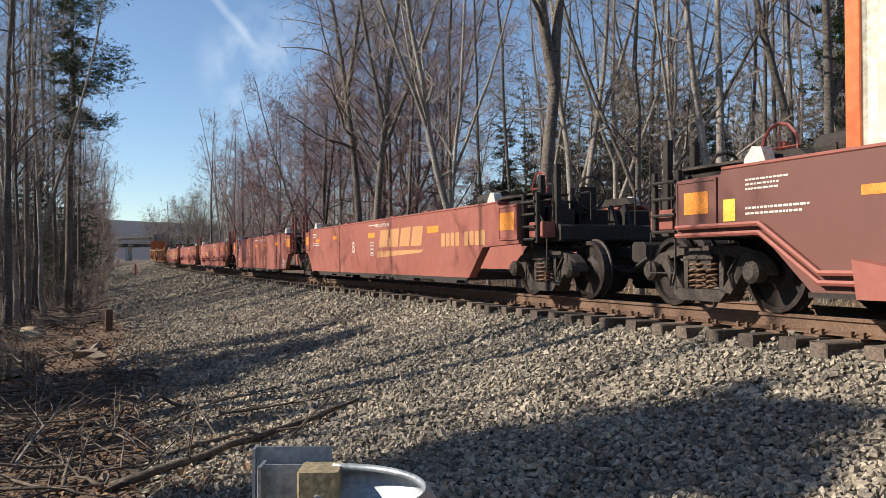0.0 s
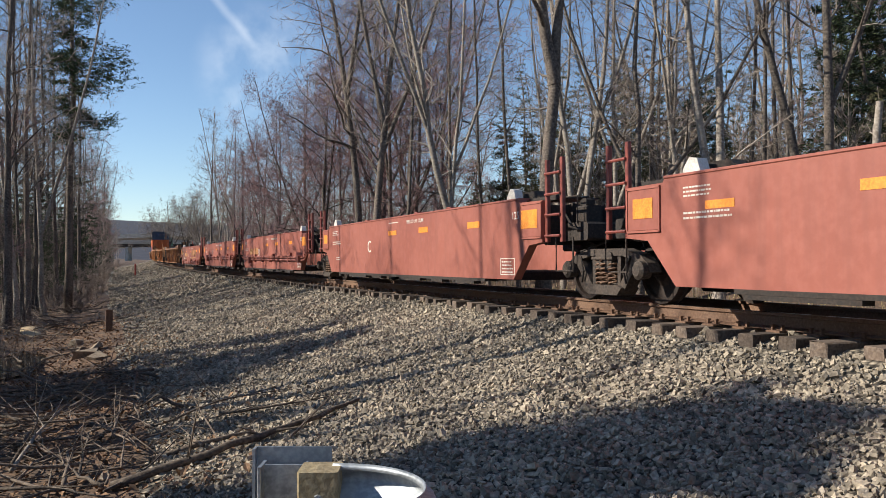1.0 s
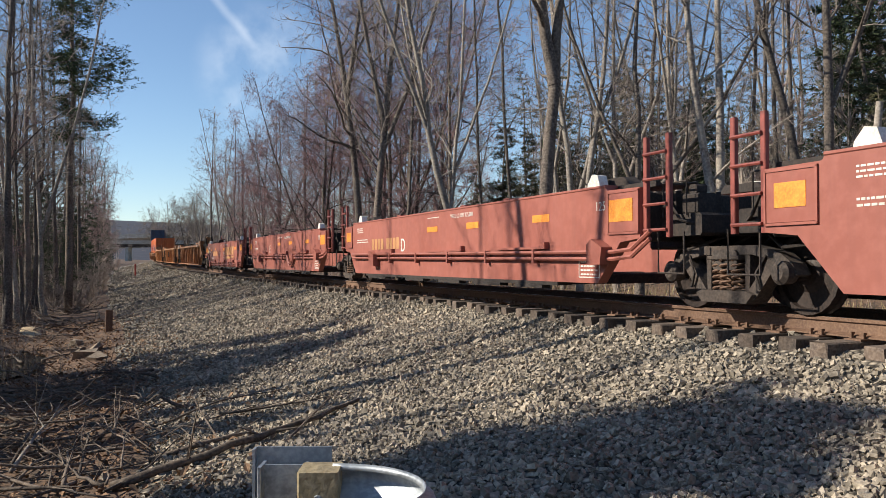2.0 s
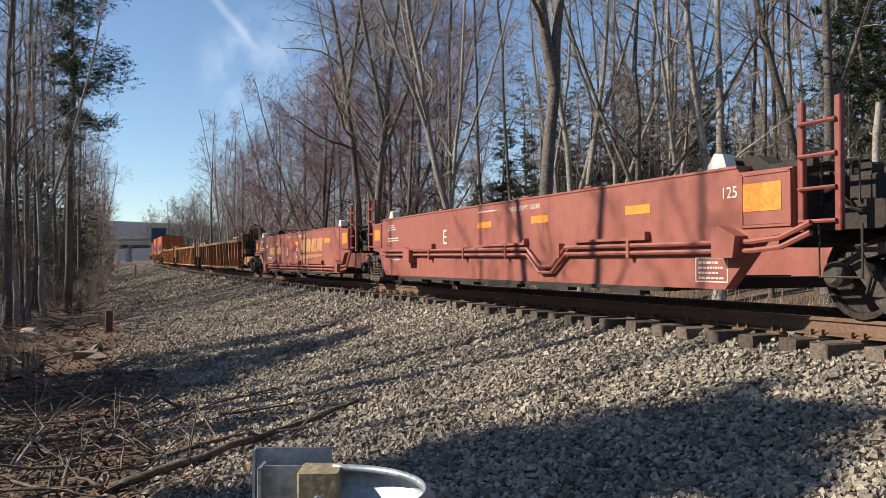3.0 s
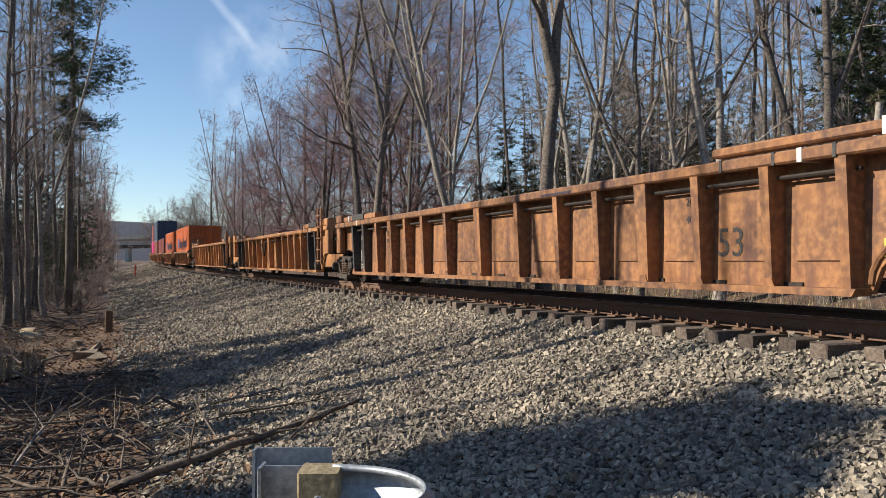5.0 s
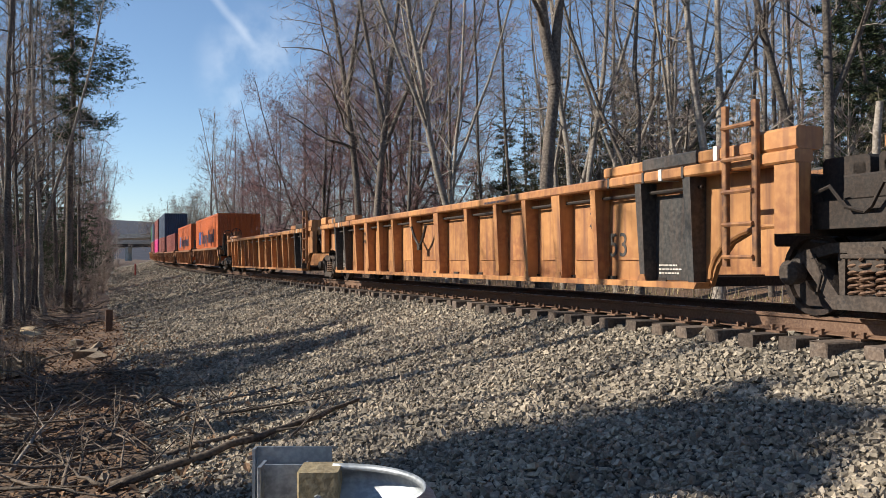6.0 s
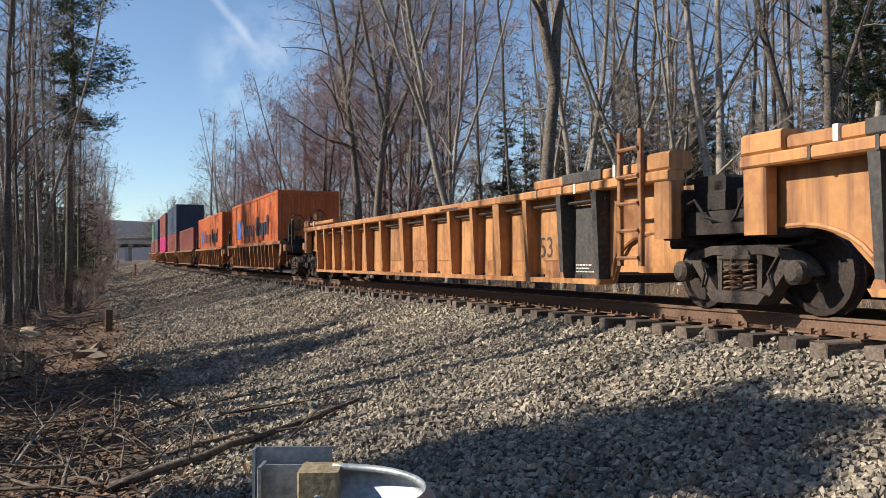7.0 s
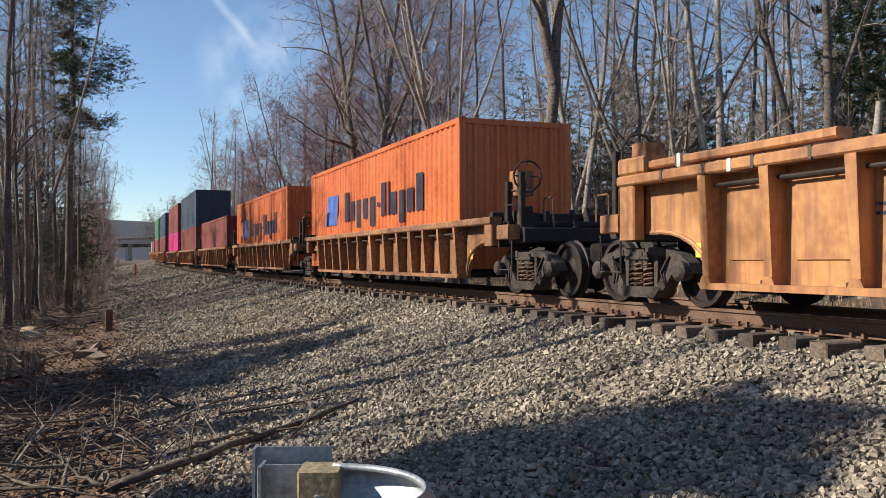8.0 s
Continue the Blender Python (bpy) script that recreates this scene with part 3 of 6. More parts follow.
LBL = "tall bare grey-brown hardwood with fine winter twigs"
KINDS = {
    "straight": make_tree("bare_tree", LBL, 1, BARK, TWIG, height=17, girth=0.30, spread=0.34, first=0.3, limbs=20),
    "slim": make_tree("bare_tree", "slender bare young hardwood with sparse branches", 2, BARK, TWIG, height=15, girth=0.14, spread=0.24, first=0.34, limbs=16, bend=0.05),
    "slim2": make_tree("bare_tree", "slender bare hardwood with a gently bowed stem", 22, BARK, TWIG, height=15, girth=0.15, spread=0.27, first=0.4, limbs=14, lean=0.1, bend=-0.16),
    "crooked": make_tree("bare_tree", "crooked bare hardwood with several rising stems", 24, BARKPALE, TWIG, height=13, girth=0.2, spread=0.34, first=0.3, limbs=13, lean=-0.08, bend=0.12, forks=((2.6, 0.3, 0.75), (4.2, -0.32, 0.6)), wild=0.2),
    "maple": make_tree("budding_maple", "bare maple with reddish budding twigs", 4, BARK, TWIGRED, height=15, girth=0.24, spread=0.5, first=0.16, limbs=20, dense=1.15, forks=((4.5, 0.3, 0.65),)),
    "maple2": make_tree("budding_maple", "slender maple with a haze of red buds", 5, BARK, TWIGRED, height=14, girth=0.2, spread=0.44, first=0.16, limbs=19, dense=1.15),
    "thin": make_tree("sapling", "thin bare sapling at the wood's edge", 6, BARKPALE, TWIG, height=8, girth=0.08, spread=0.36, first=0.14, limbs=20, bend=0.15),
    "back": make_tree("bare_tree", "bare tree in the winter wood", 12, BARK, TWIG, height=16, girth=0.22, spread=0.34, first=0.2, limbs=20, thick=0.0055, forks=((6, 0.25, 0.6),)),
    "backred": make_tree("budding_maple", "bare maple in the winter wood", 13, BARKPALE, TWIGRED, height=14, girth=0.18, spread=0.44, first=0.12, limbs=20, thick=0.0055),
    "bigmaple": make_tree("budding_maple", "broad maple with dense reddish budding twigs", 31, BARK, TWIGRED, height=16, girth=0.3, spread=0.58, first=0.12, limbs=24, dense=1.2, thick=0.005, forks=((3.5, -0.4, 0.65), (4.5, 0.42, 0.6))),
    "dome": make_tree("bare_tree", "broad round-crowned bare tree by the far track", 33, BARK, TWIG, height=11, girth=0.4, spread=0.85, first=0.12, limbs=26, thick=0.009, forks=((2.0, -0.6, 0.6), (2.2, 0.6, 0.6), (3.0, 0.3, 0.6))),
    "pine": make_pine("pine_tree", "dark green pine with a ragged open crown", 7, 17, 0.36, 0.42, 3.0, 26),
    "scrubpine": make_pine("pine_tree", "brownish-green scrub pine deep in the wood", 71, 9, 0.16, 0.1, 2.2, 30, green=NEEDLE_DULL),
    "broadcedar": make_pine("cedar_tree", "round-headed dark evergreen beside the road", 73, 7, 0.16, 0.08, 1.15, 40, crown=0.4, tier=0.6),
    "hemlock": make_pine("evergreen_tree", "ragged dark evergreen at the wood's edge", 41, 10, 0.18, 0.12, 2.3, 24),
    "tallpine": make_pine("pine_tree", "tall dark pine with a bare lower trunk and a heavy top", 17, 22, 0.42, 0.40, 2.5, 75, crown=0.45, lop=0.35, tier=0.5),
    "cedar": make_pine("cedar_tree", "small dark evergreen among the bare trees", 8, 7, 0.14, 0.04, 1.5, 26),
    # the marked trees behind the train
    "bowed_oak": make_tree("bare_tree", "tall dark hardwood whose top bows aside", 51, BARK, TWIG, height=18, girth=0.36, spread=0.42, first=0.28, limbs=17, lean=-0.02, bend=-0.3, forks=((7.5, 0.16, 0.6),)),
    "spread_oak": make_tree("bare_tree", "tall dark hardwood with wide rising limbs", 52, BARK, TWIG, height=17, girth=0.38, spread=0.46, first=0.26, limbs=18, lean=0.07, bend=0.05, forks=((5.5, 0.42, 0.55), (6.5, -0.2, 0.55))),
    "pale_leaner": make_tree("bare_tree", "pale hardwood leaning aside with a long bare trunk", 53, BARKPALE, TWIG, height=16, girth=0.28, spread=0.34, first=0.36, limbs=15, lean=-0.2, bend=0.12, forks=((5.5, -0.32, 0.5),)),
    "forked": make_tree("bare_tree", "large hardwood whose dark trunk forks into two stems", 54, BARK, TWIG, height=16, girth=0.44, spread=0.36, first=0.38, limbs=13, lean=0.02, bend=0.08, forks=((5.6, -0.24, 0.75),)),
    "clump": make_tree("bare_tree", "pale multi-stemmed hardwood behind the track", 55, BARKPALE, TWIG, height=13, girth=0.22, spread=0.28, first=0.3, limbs=13, lean=-0.12, bend=0.05, forks=((1.2, 0.1, 0.85), (2.5, 0.32, 0.6)), wild=0.2),
    "broken": make_tree("bare_tree", "tangled hardwood with long slanting broken limbs", 56, BARK, TWIG, height=11, girth=0.26, spread=0.34, first=0.25, limbs=15, lean=0.03, bend=-0.1, forks=((2.6, 0.62, 0.6), (3.0, -0.4, 0.5)), wild=0.22),
    "twin": make_tree("bare_tree", "pale hardwood forking into two tall stems", 57, BARKPALE, TWIG, height=16, girth=0.30, spread=0.26, first=0.42, limbs=11, lean=0.06, bend=0.0, forks=((1.4, -0.14, 0.85),)),
    "leaner": make_tree("bare_tree", "thick dark hardwood leaning towards the track", 58, BARK, TWIG, height=15, girth=0.29, spread=0.3, first=0.4, limbs=10, lean=-0.14, bend=-0.06),
    "upright": make_tree("bare_tree", "thick grey hardwood with a knotty trunk", 59, BARK, TWIG, height=16, girth=0.30, spread=0.3, first=0.34, limbs=11, lean=0.04, bend=0.02, forks=((4.2, 0.4, 0.5),)),
    "snag": make_tree("tree_snag", "broken dead trunk with a pale splintered top", 60, BARKPALE, TWIG, height=4.4, girth=0.24, spread=0.3, first=0.3, limbs=10, lean=0.07, snag=True),
}
for i, k in enumerate(KINDS):
    KINDS[k].matrix_basis = Matrix.Translation(at(-60 - 7 * i, 30 + 5 * (i % 3), land_height(-60 - 7 * i, 30 + 5 * (i % 3))))
_rng = random.Random(11)


def cones(at_, way, length, r):
    """Many thin three-sided spikes: corner and face arrays."""
    way = way / np.linalg.norm(way, axis=1)[:, None]
    a = np.cross(way, np.array((0.3, 0.9, 0.12)))
    a /= np.linalg.norm(a, axis=1)[:, None]
    b = np.cross(way, a)
    a, b = a * r[:, None], b * r[:, None] * 0.87
    v = np.stack([at_ + a, at_ - a * 0.5 + b, at_ - a * 0.5 - b, at_ + way * length[:, None]], 1).reshape(-1, 3)
    k = 4 * np.arange(len(at_))[:, None, None]
    return v, (np.array(((0, 1, 3), (1, 2, 3), (2, 0, 3)))[None] + k).reshape(-1, 3)


def slivers(at_, way, length, r, rs):
    """Many twigs, each one thin pointed blade."""
    way = way / np.linalg.norm(way, axis=1)[:, None]
    a = np.cross(way, rs.normal(0, 1, way.shape))
    a = a / np.linalg.norm(a, axis=1)[:, None] * r
    v = np.stack([at_ + a, at_ - a, at_ + way * length[:, None]], 1).reshape(-1, 3)
    return v, np.arange(len(v)).reshape(-1, 3)


def far_woods(name, label, spots, twig, seed, limbs=15, per=26, thick=0.0105):
    """A wood of bare trees too deep to tell apart: stems, limbs and twigs in one piece."""
    rs = np.random.RandomState(seed)
    P, D, L, R = [], [], [], []
    TP, TD, TL = [], [], []
    for s, e, h in spots:
        base = np.array(at(s, e, land_height(s, e) - 0.3))
        lean = np.array((rs.normal(0, 0.035), rs.normal(0, 0.035), 1.0))
        P.append(base[None]); D.append(lean[None]); L.append(np.array((h,))); R.append(np.array((h * 0.0075,)))
        t = rs.uniform(0.12, 0.97, limbs) ** 0.85
        ang = rs.uniform(0, 6.283, limbs)
        d = np.stack([np.cos(ang), np.sin(ang), rs.uniform(0.5, 1.6, limbs)], 1)
        d /= np.linalg.norm(d, axis=1)[:, None]
        ln = h * 0.30 * (1.12 - t) * rs.uniform(0.6, 1.2, limbs)
        p = base + lean * (h * t)[:, None]
        P.append(p); D.append(d); L.append(ln); R.append(0.012 + 0.012 * ln)
        u = rs.uniform(0.2, 1.0, (limbs, per))
        q = (p[:, None] + d[:, None] * (ln[:, None] * u)[..., None]).reshape(-1, 3)
        w = (d[:, None] + rs.normal(0, 0.55, (limbs, per, 3)) + np.array((0, 0, 0.25))).reshape(-1, 3)
        TP.append(q); TD.append(w); TL.append((ln[:, None] * rs.uniform(0.2, 0.55, (limbs, per))).ravel() * 1.1 + 0.35)
    v, f = cones(np.concatenate(P), np.concatenate(D), np.concatenate(L), np.concatenate(R))
    v2, f2 = slivers(np.concatenate(TP), np.concatenate(TD), np.concatenate(TL), thick, rs)
    v, f = np.concatenate((v, v2)), np.concatenate((f, f2 + len(v)))
    me = bpy.data.meshes.new(name)
    me.from_pydata(v.tolist(), [], f.tolist())
    me.materials.append(twig)
    return tagged(new(name, me), label, "woods", kind="stuff")


def foot(x, y):
    """Track coordinates of a spot on the plan."""
    i = int(np.argmin((_x - x) ** 2 + (_y - y) ** 2))
    dx, dy, h = x - _x[i], y - _y[i], _h[i]
    return _s[i] + dx * math.sin(h) + dy * math.cos(h), -dx * math.cos(h) + dy * math.sin(h)


def plant_at(kind, x, y, scale=1.0, turn=None, label=""):
    return plant(kind, *foot(x, y), scale, turn, label)


def plant(kind, s, e, scale=1.0, turn=None, label=""):
    p = at(s, e, land_height(s, e))
    o = copy_thing(KINDS[kind], Matrix.Translation(p) @ pose(0, 0, 0, _rng.uniform(-2, 2), _rng.uniform(-2, 2), _rng.uniform(0, 360) if turn is None else turn))
    o.scale = (scale, scale, scale * _rng.uniform(0.93, 1.07))
    if label:
        o["label"] = label
    return o

# ---- woods ----
# the marked trees behind the train: direction (x over y), distance, scale, turn
for kind, d, y, sc, turn in (
        ("bowed_oak", -0.1005, 34, 1.0, 0), ("spread_oak", -0.083, 33, 1.0, 0), ("slim2", -0.052, 32, 1.1, 0), ("pale_leaner", 0.036, 27, 1.05, 0), ("forked", 0.116, 21, 1.0, 0),
        ("clump", 0.163, 22, 1.0, 0), ("broken", 0.229, 22, 1.0, 0), ("twin", 0.321, 21, 1.0, 0), ("leaner", 0.446, 20, 1.0, 0), ("upright", 0.447, 19.5, 1.0, 0), ("snag", 0.491, 19, 1.0, 0),
        ("slim2", 0.26, 26, 1.0, 0), ("slim", 0.40, 24, 1.05, 70), ("slim2", 0.385, 21, 0.9, 180), ("slim", 0.356, 27, 1.1, 160), ("slim2", 0.425, 25, 0.95, 170), ("crooked", 0.205, 26, 1.0, 0),
        ("crooked", 0.14, 30, 1.0, 120), ("straight", 0.245, 30, 0.9, 20), ("crooked", 0.28, 25, 0.95, 60), ("slim", 0.09, 31, 1.1, 30), ("slim", 0.055, 33, 1.1, 70), ("crooked", 0.0, 31, 1.05, 200), ("maple2", 0.015, 34, 1.05, 0),
        ("bigmaple", -0.137, 44, 0.8, 100), ("bigmaple", -0.162, 54, 0.82, 30), ("bigmaple", -0.19, 64, 0.8, 200), ("bigmaple", -0.21, 76, 0.76, 300), ("bigmaple", -0.07, 42, 0.88, 20), ("bigmaple", -0.04, 38, 0.85, 140), ("bigmaple", -0.235, 92, 0.76, 10), ("maple2", -0.03, 40, 1.1, 280), ("maple", -0.005, 44, 1.15, 330),
        ("maple", -0.06, 37, 1.0, 130), ("maple", -0.12, 50, 0.9, 60), ("maple2", -0.155, 70, 1.0, 0),
        ("straight", -0.272, 108, 1.2, 0), ("crooked", -0.258, 100, 1.35, 90), ("maple2", -0.215, 84, 0.9, 190), ("crooked", -0.25, 112, 1.4, 20), ("straight", -0.245, 98, 1.05, 40),
        ("dome", -0.318, 190, 1.15, 0), ("dome", -0.300, 176, 1.2, 80), ("dome", -0.286, 160, 1.15, 160), ("dome", -0.332, 215, 1.0, 230)):
    plant_at(kind, d * y, y, sc, turn)
for d, y, sc in ((0.295, 34, 1.0), (0.31, 36, 1.15), (0.50, 26, 1.3), (0.485, 30, 1.5)):
    plant_at("cedar", d * y, y, sc)
for d, y, sc in ((0.515, 34, 0.75), (0.235, 52, 0.8), (0.215, 58, 0.85), (0.262, 50, 0.7), (0.10, 62, 0.8), (0.12, 66, 0.75), (0.30, 60, 0.8), (0.42, 48, 0.75), (0.36, 55, 0.75), (0.16, 48, 0.62), (0.185, 44, 0.55), (0.07, 56, 0.65), (0.335, 42, 0.55), (0.46, 40, 0.55), (0.14, 54, 0.7), (0.275, 40, 0.5)):
    plant_at("pine", d * y, y, sc)
for d, y, sc in ((0.07, 40, 0.75), (0.10, 36, 0.7), (0.135, 38, 0.8), (0.155, 34, 0.6), (0.185, 40, 0.85), (0.21, 44, 1.15), (0.225, 42, 1.1), (0.25, 38, 0.8), (0.275, 36, 0.75), (0.30, 42, 0.85), (0.335, 38, 0.6), (0.37, 44, 0.8), (0.40, 38, 0.6), (0.43, 42, 0.75), (0.46, 32, 0.55), (0.48, 27, 0.5), (0.505, 24, 0.5), (0.51, 30, 0.75), (0.345, 50, 0.9), (0.04, 46, 0.7)):
    plant_at("scrubpine", d * y, y, sc)
# behind them, ever deeper into the wood
for i in range(34):
    s = 4 + 150 * (_rng.random() ** 1.3)
    plant(_rng.choice(("slim", "slim2", "maple2", "crooked", "straight", "maple2")), s, -(8.5 + 14 * _rng.random() ** 1.3), _rng.uniform(0.75, 1.1))
for i in range(34):
    s = 2 + 160 * (_rng.random() ** 1.25)
    plant(_rng.choice(("back", "backred", "back")), s, -(11 + 22 * _rng.random() ** 1.2), _rng.uniform(0.75, 1.05))


def deep_spots(n, s0, s1, e0, e1, h0, h1, ps=1.2, pe=1.1):
    return [(s0 + (s1 - s0) * _rng.random() ** ps, e0 + (e1 - e0) * _rng.random() ** pe, _rng.uniform(h0, h1)) for _ in range(n)]


far_woods("deep_woods", "grey-brown bare winter woods beyond the track", deep_spots(420, 0, 230, -20, -95, 5, 9.5), TWIG, 1)
far_woods("budding_woods", "reddish budding winter woods beyond the track", deep_spots(170, 20, 300, -14, -70, 6, 10), TWIGRED, 2)
far_woods("distant_woods", "grey winter woods along the far track", deep_spots(160, 190, 420, -7, -50, 14, 22, 1, 1), TWIG, 3)
far_woods("ditch_woods", "dense bare winter woods beside the ditch", deep_spots(260, 40, 330, 15, 70, 8, 15), TWIG, 4)
# unseen trees off to the left, added to cut sky light on the shade
far_woods("woods_beside", "unseen bare woods to the viewer's left, added to block low sky light", deep_spots(120, -30, 40, 30, 80, 9, 14, 1, 1), TWIG, 8)
# wood along the ditch on the viewer's side
for kind, d, y, sc, turn in (("tallpine", -0.439, 40, 1.0, 0), ("crooked", -0.465, 36, 1.2, 40), ("crooked", -0.50, 32, 1.1, 140), ("straight", -0.488, 33, 0.9, 10), ("straight", -0.492, 42, 1.0, 0), ("straight", -0.452, 46, 0.95, 60), ("slim", -0.475, 38, 1.0, 20), ("straight", -0.425, 58, 1.0, 100),
                             ("slim", -0.505, 34, 1.0, 90), ("maple2", -0.415, 75, 1.0, 0), ("slim", -0.44, 52, 1.0, 10), ("straight", -0.405, 100, 1.0, 200)):
    plant_at(kind, d * y, y, sc, turn)
for d, y, sc in ((-0.505, 42, 0.6), (-0.475, 46, 0.5), (-0.448, 50, 0.52), (-0.43, 62, 0.65), (-0.487, 52, 0.7), (-0.515, 34, 0.4), (-0.462, 48, 0.45), (-0.43, 60, 0.7), (-0.418, 72, 0.8), (-0.411, 90, 0.9), (-0.462, 56, 0.75)):
    plant_at("hemlock", d * y, y, sc)
for i in range(34):
    s = 34 + 120 * (_rng.random() ** 1.1)
    plant(_rng.choice(("slim", "thin", "slim2", "straight", "maple2", "crooked")), s, 11.0 + 12 * _rng.random() ** 1.3, _rng.uniform(0.7, 1.0))
for i in range(14):
    s = 36 + 120 * (_rng.random() ** 1.2)
    plant(_rng.choice(("back", "backred", "back")), s, 12.0 + 14 * _rng.random() ** 1.2, _rng.uniform(0.65, 1.0))
# trees beside and behind the viewer, whose shadows cross the ballast
for kind, x, y, sc, turn in (("broadcedar", -9.2, 13.5, 0.5, 200), ("broadcedar", -9.9, 14.2, 0.6, 40), ("broadcedar", -10.9, 14.9, 0.72, 240), ("broadcedar", -12.2, 15.6, 0.9, 280), ("cedar", -12.6, 16.6, 0.95, 120), ("cedar", -14.6, 18.0, 1.15, 160), ("twin", -9.2, 11.5, 1.1, 30), ("cedar", -7.6, 10.4, 0.62, 40),
                             ("broadcedar", -7.3, 6.2, 0.93, 0), ("broadcedar", -6.9, 6.75, 0.9, 90), ("broadcedar", -7.8, 6.5, 0.96, 50), ("broadcedar", -8.6, 6.7, 1.0, 140), ("broadcedar", -6.3, 6.4, 0.84, 20), ("slim", -12.5, 9.4, 1.2, 130),
                             ("slim", -15, 13.4, 1.2, 0), ("straight", -20, 18.4, 1.0, 50), ("slim", -20, 11.8, 1.2, 0), ("slim", -15, 22, 1.0, 0), ("straight", -17, 27, 1.0, 0), ("straight", -21, 31, 1.0, 40), ("straight", -24, 38, 1.0, 120), ("straight", -26, 44, 1.0, 10)):
    plant_at(kind, x, y, sc, turn)
# thickets of saplings under the trees
far_woods("understorey", "dense thicket of bare saplings beyond the track", deep_spots(620, 0, 110, -9, -40, 2.0, 7), TWIG, 6, 13, 26, 0.008)
far_woods("understorey", "dense thicket of bare saplings beside the ditch", deep_spots(230, 27, 120, 10.8, 24, 2.0, 8), TWIG, 7, 13, 26, 0.006)
for kind, d, y, sc, turn in (("straight", -0.512, 27, 0.95, 0), ("maple2", -0.53, 30, 0.9, 120), ("slim", -0.49, 30, 1.0, 60), ("back", -0.50, 44, 1.0, 0), ("maple2", -0.46, 62, 1.1, 50),
                             ("back", -0.45, 70, 1.1, 100), ("maple", -0.43, 82, 1.0, 0), ("straight", -0.42, 92, 1.1, 70), ("back", -0.415, 110, 1.1, 0), ("back", -0.435, 66, 1.15, 200), ("back", -0.48, 38, 1.0, 150)):
    plant_at(kind, d * y, y, sc, turn)
for d, y, sc in ((-0.49, 60, 1.0), (-0.445, 74, 0.9), (-0.43, 95, 1.1), (-0.47, 80, 1.0)):
    plant_at("hemlock", d * y, y, sc)
plant_at("pine", -0.475 * 50, 50, 1.0, 0)
# the far end of the ditch wood, where it closes on the track
for d, y, sc, kind in ((-0.402, 100, 0.9, "hemlock"), (-0.398, 125, 1.0, "back"), (-0.396, 140, 0.9, "hemlock"), (-0.394, 160, 1.0, "backred"), (-0.399, 112, 0.9, "maple2"), (-0.404, 92, 0.9, "back"),
                       (-0.392, 185, 1.1, "back"), (-0.40, 150, 1.1, "back"), (-0.393, 205, 1.0, "hemlock"), (-0.408, 86, 0.7, "hemlock"), (-0.391, 230, 1.1, "backred"), (-0.41, 80, 0.8, "maple2")):
    plant_at(kind, d * y, y, sc)
far_woods("understorey", "bare thicket along the far ditch", [(*foot(d * y, y), _rng.uniform(3, 9)) for d, y in [(_rng.uniform(-0.44, -0.396), _rng.uniform(75, 230)) for _ in range(110)]], TWIG, 9, 13, 22, 0.012)
far_woods("thicket", "low bare thicket along the foot of the far bank", deep_spots(200, 44, 190, 7.0, 11.0, 0.8, 2.6, 1.2, 1), TWIG, 10, 9, 22, 0.006)
# never in view: added behind the viewer to hold back ambient light
far_woods("woods_behind", "unseen bare woods behind the viewer, added to darken the fill light", deep_spots(60, -60, -6, 13, 60, 10, 16), TWIG, 5)

# ---- sleepers, stones, the ditch ----
bed = bpy.data.objects["ballast_bed"]


def tie_mesh(seed):
    rng = random.Random(seed)
    b = Build().box(-0.115, 0.115, -1.3, 1.3, -0.18, 0.0, 0.012)
    b.v = [(x + rng.gauss(0, 0.006), y + rng.gauss(0, 0.012), z + rng.gauss(0, 0.005)) for x, y, z in b.v]
    return b.mesh("tie", TIE)


tie_meshes = [tie_mesh(i) for i in range(5)]
plate_mesh = Build().box(-0.1, 0.1, -0.17, 0.17, 0.0, 0.022, 0.004).mesh("tie_plate", RAIL)
spike = Build()
for sx in (-0.07, 0.07):
    for sy in (-0.1, 0.1):
        spike.box(sx - 0.012, sx + 0.012, sy - 0.016, sy + 0.016, 0.02, 0.075)
        spike.box(sx - 0.016, sx + 0.016, sy - 0.026, sy + 0.02, 0.06, 0.08)
spike_mesh = spike.mesh("spikes", RAIL)
for i in range(250):
    s = -6 + 0.525 * i + _rng.gauss(0, 0.02)
    o = new("tie", tie_meshes[i % 5])
    o.parent = bed
    m = rail_pose(s - 0.1, s + 0.1)
    o.matrix_basis = m @ pose(0, _rng.gauss(0, 0.035), -0.202 + _rng.gauss(0, 0.004), 0, 0, _rng.gauss(0, 0.7))
    if i < 90:
        for e in (0.755, -0.755):
            for nm, me in (("tie_plate", plate_mesh), ("spikes", spike_mesh)):
                q = new(nm, me)
                q.parent = bed
                q.matrix_basis = m @ pose(0, e, -0.202)

CUBE = np.array([(x, y, z) for x in (-1, 1) for y in (-1, 1) for z in (-1, 1)], float)
QUADS = np.array([(0, 1, 3, 2), (4, 6, 7, 5), (0, 4, 5, 1), (2, 3, 7, 6), (0, 2, 6, 4), (1, 5, 7, 3)])


